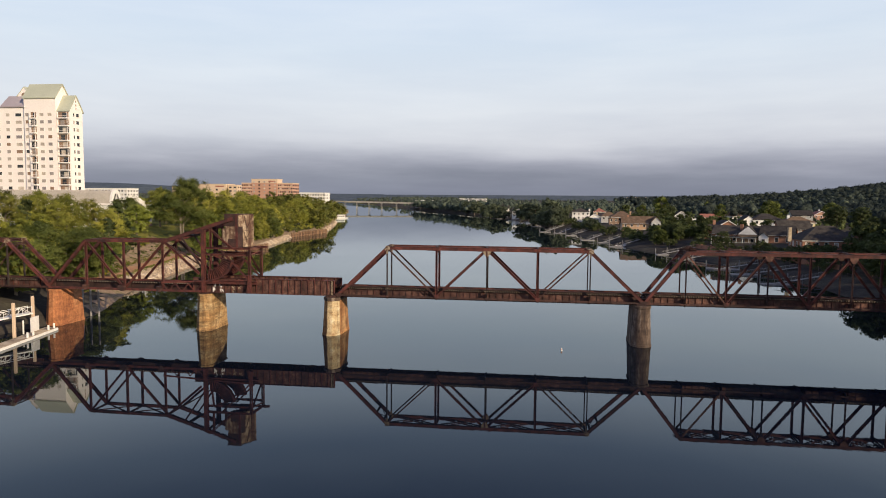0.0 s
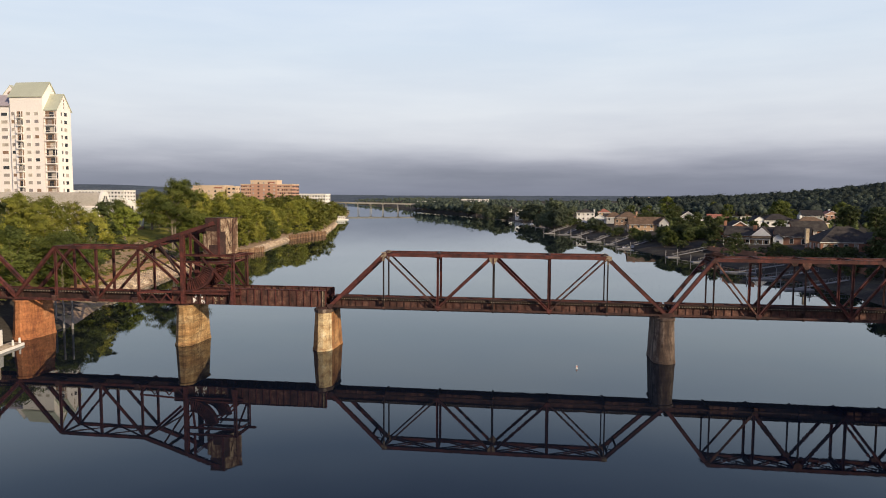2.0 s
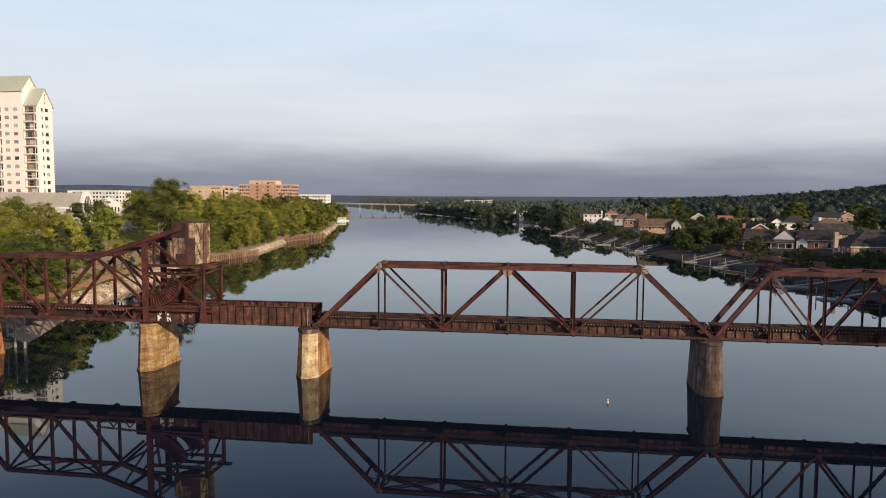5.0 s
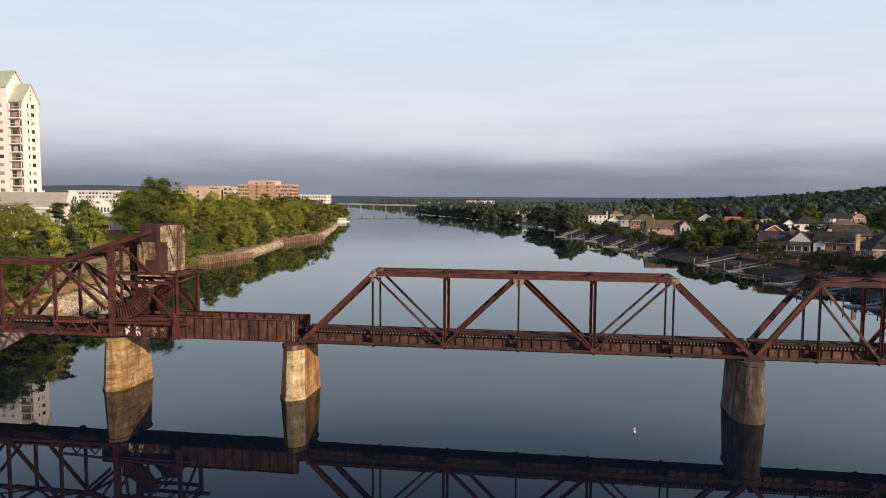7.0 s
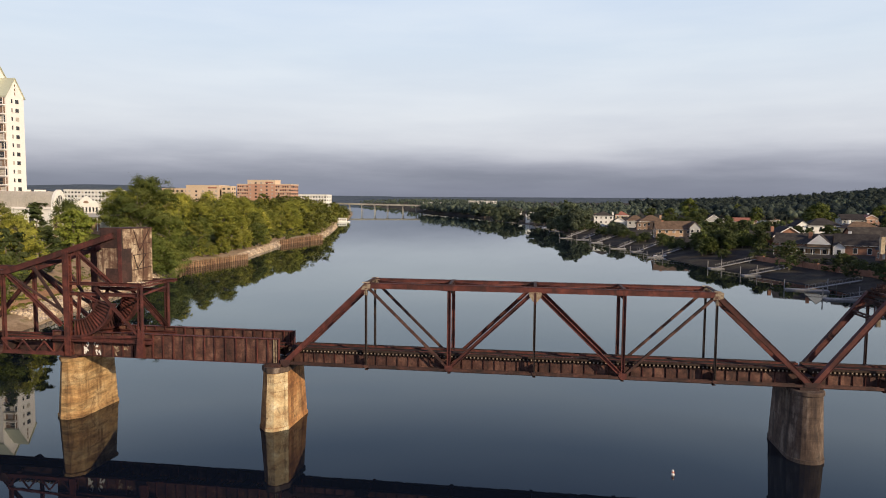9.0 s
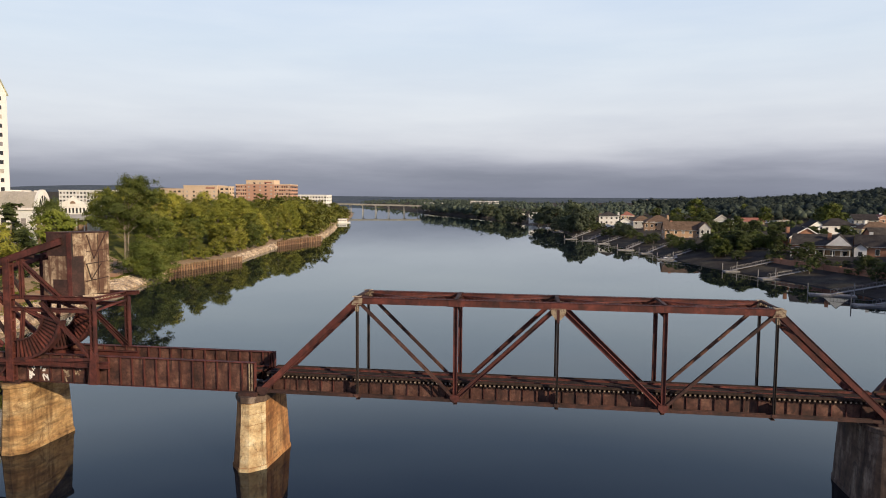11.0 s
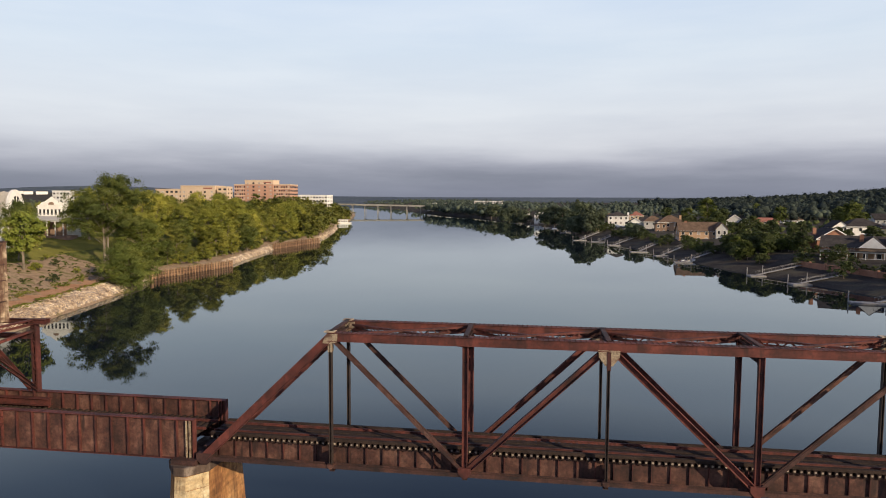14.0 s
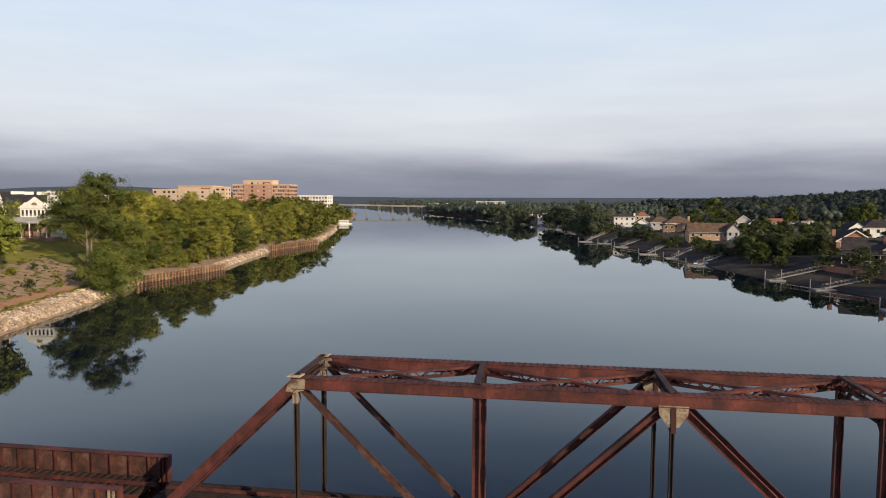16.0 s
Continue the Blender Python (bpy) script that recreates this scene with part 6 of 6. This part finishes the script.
def pavilion():
    t = thing("pavilion", "white pavilion with a curved gable and deep verandah", "pavilion", at=(-133.5, 148, 10.8), rz=12)
    cuboid_part("terrace", (-7.0, -6.2, -4), (7.5, 0.5, -0.02), TERRACE, t, "dark red brick terrace")
    cuboid_part("wall", (-4.3, 0, -4), (4.3, 9, 9.2), WHITE, t)
    bm = bmesh.new()
    prism(bm, [(-4.4, 9.2), (-3.6, 9.4), (-2.9, 10.2), (-1.9, 10.4), (-1.0, 11.1), (0, 11.9), (1.0, 11.1), (1.9, 10.4), (2.9, 10.2), (3.6, 9.4), (4.4, 9.2)], "y", -0.2, 0.6)
    g = part("curved_gable", bm, WHITE, t)
    bm = bmesh.new()
    prism(bm, [(0.9 * math.cos(radians(a)), 9.4 + 0.9 * math.sin(radians(a))) for a in range(0, 181, 20)], "y", -0.28, -0.18)
    part("round_window", bm, SHADE, g)
    cuboid_part("cornice", (-4.6, -0.3, 8.5), (4.6, 0.1, 8.75), WHITE, t)
    bm = bmesh.new()
    prism(bm, [(-5.4, 4.6), (0.0, 5.6), (0.0, 5.9), (-5.4, 4.9)], "x", -6.2, 6.0)
    part("verandah_roof", bm, GREY_SIDING, t)
    cuboid_part("verandah_beam", (-6.2, -5.4, 4.25), (6.0, -5.2, 4.7), GREY_SIDING, t)
    cuboid_part("balcony_rail", (-4.6, -1.6, 6.6), (5.6, -1.5, 6.72), GREY_SIDING, t)
    # dark sheet over the wall, standing in for the verandah's shade
    cuboid_part("verandah_shade", (-4.3, -0.1, 0), (4.3, -0.03, 4.5), SHADE, t)
    for k in range(6):
        cuboid_part("column", (-6.1 + k * 2.38, -5.35, -0.02), (-5.85 + k * 2.38, -5.1, 4.3), WHITE, t)
    for k in range(7):
        window_on(t, "-y", -3.5 + k * 1.17, 6.3, 0.62, 1.7, 0, GLASS)


pavilion()


def far_bridge():
    """The road bridge upstream."""
    t = thing("road_bridge", "long pale concrete road bridge on slender piers", "bridge")
    y = 1012
    slope = bmesh.new()
    prism(slope, [(-330, 12.0), (-150, 9.6), (-150, 11.0), (-330, 13.4)], "y", y - 6, y + 6)
    part("deck", slope, ROADWAY, t)
    rail = bmesh.new()
    prism(rail, [(-330, 13.4), (-150, 11.0), (-150, 12.0), (-330, 14.4)], "y", y - 6.3, y - 6.0)
    part("parapet", rail, ROADWAY, t)
    for x in (-325, -304, -283, -261.5, -240, -214, -192, -172):
        z = 12.0 - (x + 330) * 0.0133
        bm = bmesh.new()
        for dy in (-3.5, 3.5):
            tube(bm, (x, y + dy, -3), (x, y + dy, z - 0.9), 0.55, 0.5, 10)
        span_box(bm, (x - 1.0, y - 5.6, z - 1.0), (x + 1.0, y + 5.6, z + 0.02))
        part("bent", bm, ROADWAY, t)


far_bridge()

# ---- walls, docks and small things along the water ----
def piled_wall(label, y0, y1, top, spacing):
    t = thing("retaining_wall", label, "retaining wall", kind="structure")
    n = int((y1 - y0) / spacing)
    pile = bpy.data.meshes.new("piling")
    bm = bmesh.new()
    tube(bm, (0, 0, -2.5), (0, 0, top + 0.55), 0.24, 0.21, 9)
    bm.to_mesh(pile), bm.free()
    for i in range(n):
        a, b = y0 + (y1 - y0) * i / n, y0 + (y1 - y0) * (i + 1) / n
        xa, xb = float(shore(LEFT, a)), float(shore(LEFT, b))
        beam("lagging", (xa - 0.5, a, top / 2 - 0.6), (xb - 0.5, b, top / 2 - 0.6), "bar", top + 1.4, 0.16, TIMBER_DARK, t, (1, 0, 0))
        for z in (0.55, top - 0.35):
            beam("wale", (xa - 0.3, a, z), (xb - 0.3, b, z), "bar", 0.26, 0.2, TIMBER, t, (1, 0, 0))
        share("piling", pile, TIMBER, t, "", pose(xa - 0.08, a, 0, random.uniform(-2, 2), random.uniform(-2, 2), 0) @ Matrix.Diagonal((1, 1, random.uniform(0.92, 1.1), 1)))


piled_wall("weathered brown timber-piled river wall", 128, 169, 1.7, 1.3)
piled_wall("brown timber-piled wall on the river bend", 240, 289, 2.3, 1.9)


def rocks(name, y0, y1, d0, d1, count, label, seed, smin=0.25, smax=0.6):
    g = np.random.default_rng(seed)
    V, F = [], []
    base = np.array([(-1, -1, -1), (1, -1, -1), (1, 1, -1), (-1, 1, -1), (-1, -1, 1), (1, -1, 1), (1, 1, 1), (-1, 1, 1)], float)
    faces = [(0, 3, 2, 1), (4, 5, 6, 7), (0, 1, 5, 4), (1, 2, 6, 5), (2, 3, 7, 6), (3, 0, 4, 7)]
    for k in range(count):
        y = g.uniform(y0, y1)
        x = float(shore(LEFT, y)) - g.uniform(d0, d1)
        s = g.uniform(smin, smax)
        v = base * g.uniform(0.55, 1.0, (8, 3)) * s * np.array((1, 1, 0.7))
        q = Euler((g.uniform(0, 6), g.uniform(0, 6), g.uniform(0, 6))).to_matrix()
        v = v @ np.array(q) + np.array((x, y, ground_at(x, y) + s * 0.25))
        F += [tuple(i + 8 * k for i in f) for f in faces]
        V.append(v)
    ob = quads(name, np.concatenate(V).tolist(), F, STONE)
    return tagged(ob, label, "rocks", "", "stuff")


rocks("riprap", 42, 122, 0.5, 6.0, 7700, "pale broken stone riprap along the bank", 41, 0.12, 0.36)
rocks("riprap", 170, 240, 0.1, 2.6, 1700, "pale stone riprap below the tree line", 42, 0.18, 0.42)
rocks("riprap", 290, 480, 0.0, 1.8, 600, "pale stones along the river bend", 43, 0.3, 0.7)


def dock(label, x, y, x2, y2, w=7.0, d=3.2, rz=0, boat=None, poles=2):
    """A floating platform at (x, y) with a railed gangway up to the bank at (x2, y2)."""
    t = thing("boat_dock", label, "dock", "private docks", at=(x, y, 0))
    m = pose(0, 0, 0, 0, 0, rz)
    bm = bmesh.new()
    box(bm, (0, 0, 0.05), (w, d, 0.45), m)
    part("float", bm, GREY_WOOD, t)
    n = int(w / 0.5)
    bm = bmesh.new()
    for i in range(n):
        box(bm, (-w / 2 + (i + 0.5) * w / n, 0, 0.31), (w / n * 0.9, d + 0.1, 0.06), m)
    tagged(part("deck_planking", bm, GREY_WOOD, t), kind="stuff")
    for k in range(poles):
        bm = bmesh.new()
        c = m @ Vector((w / 2 * (1 if k % 2 else -1), d / 2 + 0.15, 0))
        tube(bm, (c.x, c.y, -2), (c.x, c.y, 2.6 + k * 0.5), 0.14, 0.13)
        part("pole", bm, GREY_WOOD, t)
    a, b = Vector((0, 0, 0.45)), Vector((x2 - x, y2 - y, max(1.6, ground_at(x2, y2) + 0.5)))
    gang = beam("gangway", a, b, "bar", 0.12, 1.0, GREY_WOOD, t, (b - a).cross(Vector((0, 0, 1))))
    side = (b - a).cross(Vector((0, 0, 1))).normalized() * 0.48
    for s in (-1, 1):
        beam("handrail", a + side * s + Vector((0, 0, 1.0)), b + side * s + Vector((0, 0, 1.0)), "bar", 0.06, 0.05, GREY_WOOD, gang)
        k = max(3, int((b - a).length / 2.2))
        for i in range(k + 1):
            p = a + (b - a) * i / k + side * s
            beam("baluster", p, p + Vector((0, 0, 1.0)), "bar", 0.05, 0.05, GREY_WOOD, gang)
    for i in (0.55, 0.8):
        p = a + (b - a) * i
        bm = bmesh.new()
        tube(bm, (p.x, p.y, -2), (p.x, p.y, p.z), 0.12, 0.12)
        part("pile", bm, GREY_WOOD, t)
    return t


for x, y, x2, y2, w in ((81, 175, 96, 181.5, 4.5), (86.7, 155.7, 100, 161.5, 5), (91, 122, 107, 130, 10), (93.5, 106, 110, 112, 8), (95, 84, 110, 92, 7), (67, 215, 84, 236, 6), (57, 262, 79, 306, 7), (64, 244, 84, 274, 6),
                        (43.5, 328, 64, 378, 7), (34.5, 341, 50, 392, 7), (50, 304, 66, 330, 6), (23.5, 472, 37, 486, 7), (16, 505, 30, 518, 7), (3, 548, 17, 562, 7), (-14, 600, 2, 616, 7), (28, 425, 44, 446, 7)):
    dock("grey boarded dock with a white-railed gangway", x, y, x2, y2, w, rz=random.uniform(-12, 12))


def moored_boat(x, y, rz):
    t = thing("motor_boat", "small white motor boat moored at a dock", "boat", "moored boats", at=(x, y, 0), rz=rz)
    bm = bmesh.new()
    prism(bm, [(-2.6, 0.75), (-2.5, -0.25), (1.8, -0.25), (3.0, 0.95)], "y", -1.0, 1.0)
    bmesh.ops.bevel(bm, geom=bm.edges[:], offset=0.08, segments=1, affect="EDGES")
    part("hull", bm, WHITE, t)
    bm = bmesh.new()
    prism(bm, [(-0.6, 0.8), (0.9, 0.8), (0.3, 1.55), (-0.6, 1.6)], "y", -0.7, 0.7)
    part("windscreen", bm, GLASS, t)
    cuboid_part("outboard_motor", (-2.95, -0.2, -0.2), (-2.6, 0.2, 1.1), RUST_DARK, t, bev=0.04)


moored_boat(69, 218.6, 20), moored_boat(21, 487, -30)


def white_landing():
    """The pale floating landing beside the pier near the left bank."""
    t = thing("floating_landing", "white floating landing with tall square pilings", "dock", at=(-47.8, -5.4, 0))
    m = pose(0, 0, 0, 0, 0, -79)
    bm = bmesh.new()
    box(bm, (15, -0.3, 0.08), (30, 2.2, 0.62), m)
    bmesh.ops.bevel(bm, geom=bm.edges[:], offset=0.06, segments=1, affect="EDGES")
    hull = part("float", bm, WHITE, t)
    for k in range(12):
        bm = bmesh.new()
        box(bm, (1.3 + k * 2.5, -0.3, 0.42), (2.42, 2.05, 0.07), m)
        part("deck_panel", bm, CONCRETE, hull)
    for u, v, h in ((6.9, -2.4, 5.6), (-0.6, -3.6, 5.6)):
        bm = bmesh.new()
        box(bm, (u, v, h / 2 - 1), (0.42, 0.42, h + 2), m)
        bmesh.ops.bevel(bm, geom=bm.edges[:], offset=0.05, segments=1, affect="EDGES")
        part("piling", bm, TAN_STONE, t)
    for u in (0.7, 2.4, 6.8, 8.4):
        bm = bmesh.new()
        c = m @ Vector((u, 0.45, 0))
        tube(bm, (c.x, c.y, 0.38), (c.x, c.y, 1.25), 0.17, 0.15)
        part("bollard", bm, WHITE, t)
    bm = bmesh.new()
    box(bm, (3.3, -1.2, 1.6), (2.2, 0.14, 2.4), m)
    part("screen_board", bm, WHITE, t)
    a, b = Vector((1.6, -2.9, 3.1)), Vector((15.0, -8.5, 2.7))
    gang = beam("gangway", m @ a, m @ b, "bar", 0.2, 1.5, WHITE, t, m @ Vector((1, 1.5, 0)))
    for s in (-0.6, 0.6):
        o = Vector((0.5, 0.85, 0)) * s
        p, q = m @ (a + o), m @ (b + o)
        beam("handrail", p + Vector((0, 0, 1.1)), q + Vector((0, 0, 1.1)), "bar", 0.09, 0.09, WHITE, gang)
        for i in range(10):
            c = p + (q - p) * i / 9
            beam("baluster", c, c + Vector((0, 0, 1.1)), "bar", 0.07, 0.07, WHITE, gang)
            if i < 9:
                beam("brace", c + Vector((0, 0, 1.1 * (i % 2))), p + (q - p) * (i + 1) / 9 + Vector((0, 0, 1.1 * (1 - i % 2))), "bar", 0.06, 0.06, WHITE, gang)
    for u, v in ((2.6, -2.2), (3.4, -3.0)):
        bm = bmesh.new()
        c = m @ Vector((u, v, 0))
        tube(bm, (c.x, c.y, -2), (c.x, c.y, 2.2), 0.13, 0.13)
        part("support_post", bm, WHITE, t)


white_landing()

buoy = thing("channel_marker", "small white marker buoy floating in the river", "buoy", at=(36.15, -5.3, 0))
bm = bmesh.new()
tube(bm, (0, 0, -0.5), (0, 0, 0.08), 0.14, 0.14, 12)
tube(bm, (0, 0, 0.08), (0, 0, 0.42), 0.1, 0.09, 12)
part("float", bm, WHITE, buoy)
bm = bmesh.new()
tube(bm, (0, 0, 0.2), (0, 0, 0.3), 0.11, 0.105, 12)
part("band", bm, MULCH, buoy)

for x, y, h in ((-50.4, 7.6, 5.6), (-48.6, 7.4, 5.4), (-53.4, 9.5, 5.0)):
    t = thing("mooring_pile", "bare grey timber mooring pile standing in the river", "pile", "mooring piles", at=(x, y, 0))
    bm = bmesh.new()
    tube(bm, (0, 0, -2.5), (0, 0, h), 0.2, 0.17, 10)
    part("post", bm, GREY_WOOD, t)
t = thing("path_barrier", "orange-red mesh barrier beside the river wall", "barrier", at=(-92.5, 168.6, ground_at(-97, 168.6) - 0.05))
for k in range(3):
    cuboid_part("mesh_panel", (-5.9 + k * 1.5, 0.15 * k, -0.3), (-4.5 + k * 1.5, 0.15 * k + 0.08, 1.25 - 0.2 * k), MULCH, t)

# brick garden wall above the shaded docks
t = thing("garden_wall", "dark brick garden wall below the houses", "retaining wall", kind="structure")
ys = [100 + 6 * k for k in range(15)]
for a, b in zip(ys, ys[1:]):
    pa, pb = (float(shore(RIGHT, a)) + 15, a), (float(shore(RIGHT, b)) + 15, b)
    beam("wall_panel", (*pa, 2.9), (*pb, 2.9), "bar", 2.6, 0.35, BRICK, t, (1, 0, 0))
    cuboid_part("wall_pier", (pa[0] - 0.3, pa[1] - 0.3, 1.6), (pa[0] + 0.3, pa[1] + 0.3, 4.5), BRICK, t)
t = thing("house_boat", "small white houseboat moored at the wooded bend", "boat", at=(-168.0, 546, 0), rz=12)
bm = bmesh.new()
prism(bm, [(-7, 0.9), (-6, -0.4), (6, -0.4), (7.4, 0.9)], "y", -2.6, 2.6)
part("hull", bm, WHITE, t)
cuboid_part("cabin", (-4.6, -2.2, 0.9), (3.6, 2.2, 3.6), WHITE, t, bev=0.08)
cuboid_part("roof", (-5.2, -2.6, 3.6), (4.4, 2.6, 3.85), GREY_SIDING, t)
for k in range(4):
    window_on(t, "-y", -3.6 + k * 2.0, 1.7, 1.1, 1.0, -2.2)

# pale buildings on the far hill
for k, (x, y, w) in enumerate(((-1640, 2080, 34), (-1600, 2090, 46), (-1556, 2100, 30), (-1520, 2105, 40), (-1745, 2040, 36), (-1790, 2030, 28), (-1840, 2035, 40))):
    t = thing("hillside_building", "small white building on the far hazy hill", "building", "hill buildings", at=(x, y, ground_at(x, y) + 1.5), rz=float(35 + 5 * (k % 3)))
    cuboid_part("wall", (-w / 2, 0, -6), (w / 2, 12, 8.5), WHITE, t)
    cuboid_part("roof", (-w / 2 - 0.6, -0.6, 8.5), (w / 2 + 0.6, 12.6, 9.2), GREY_SIDING, t)
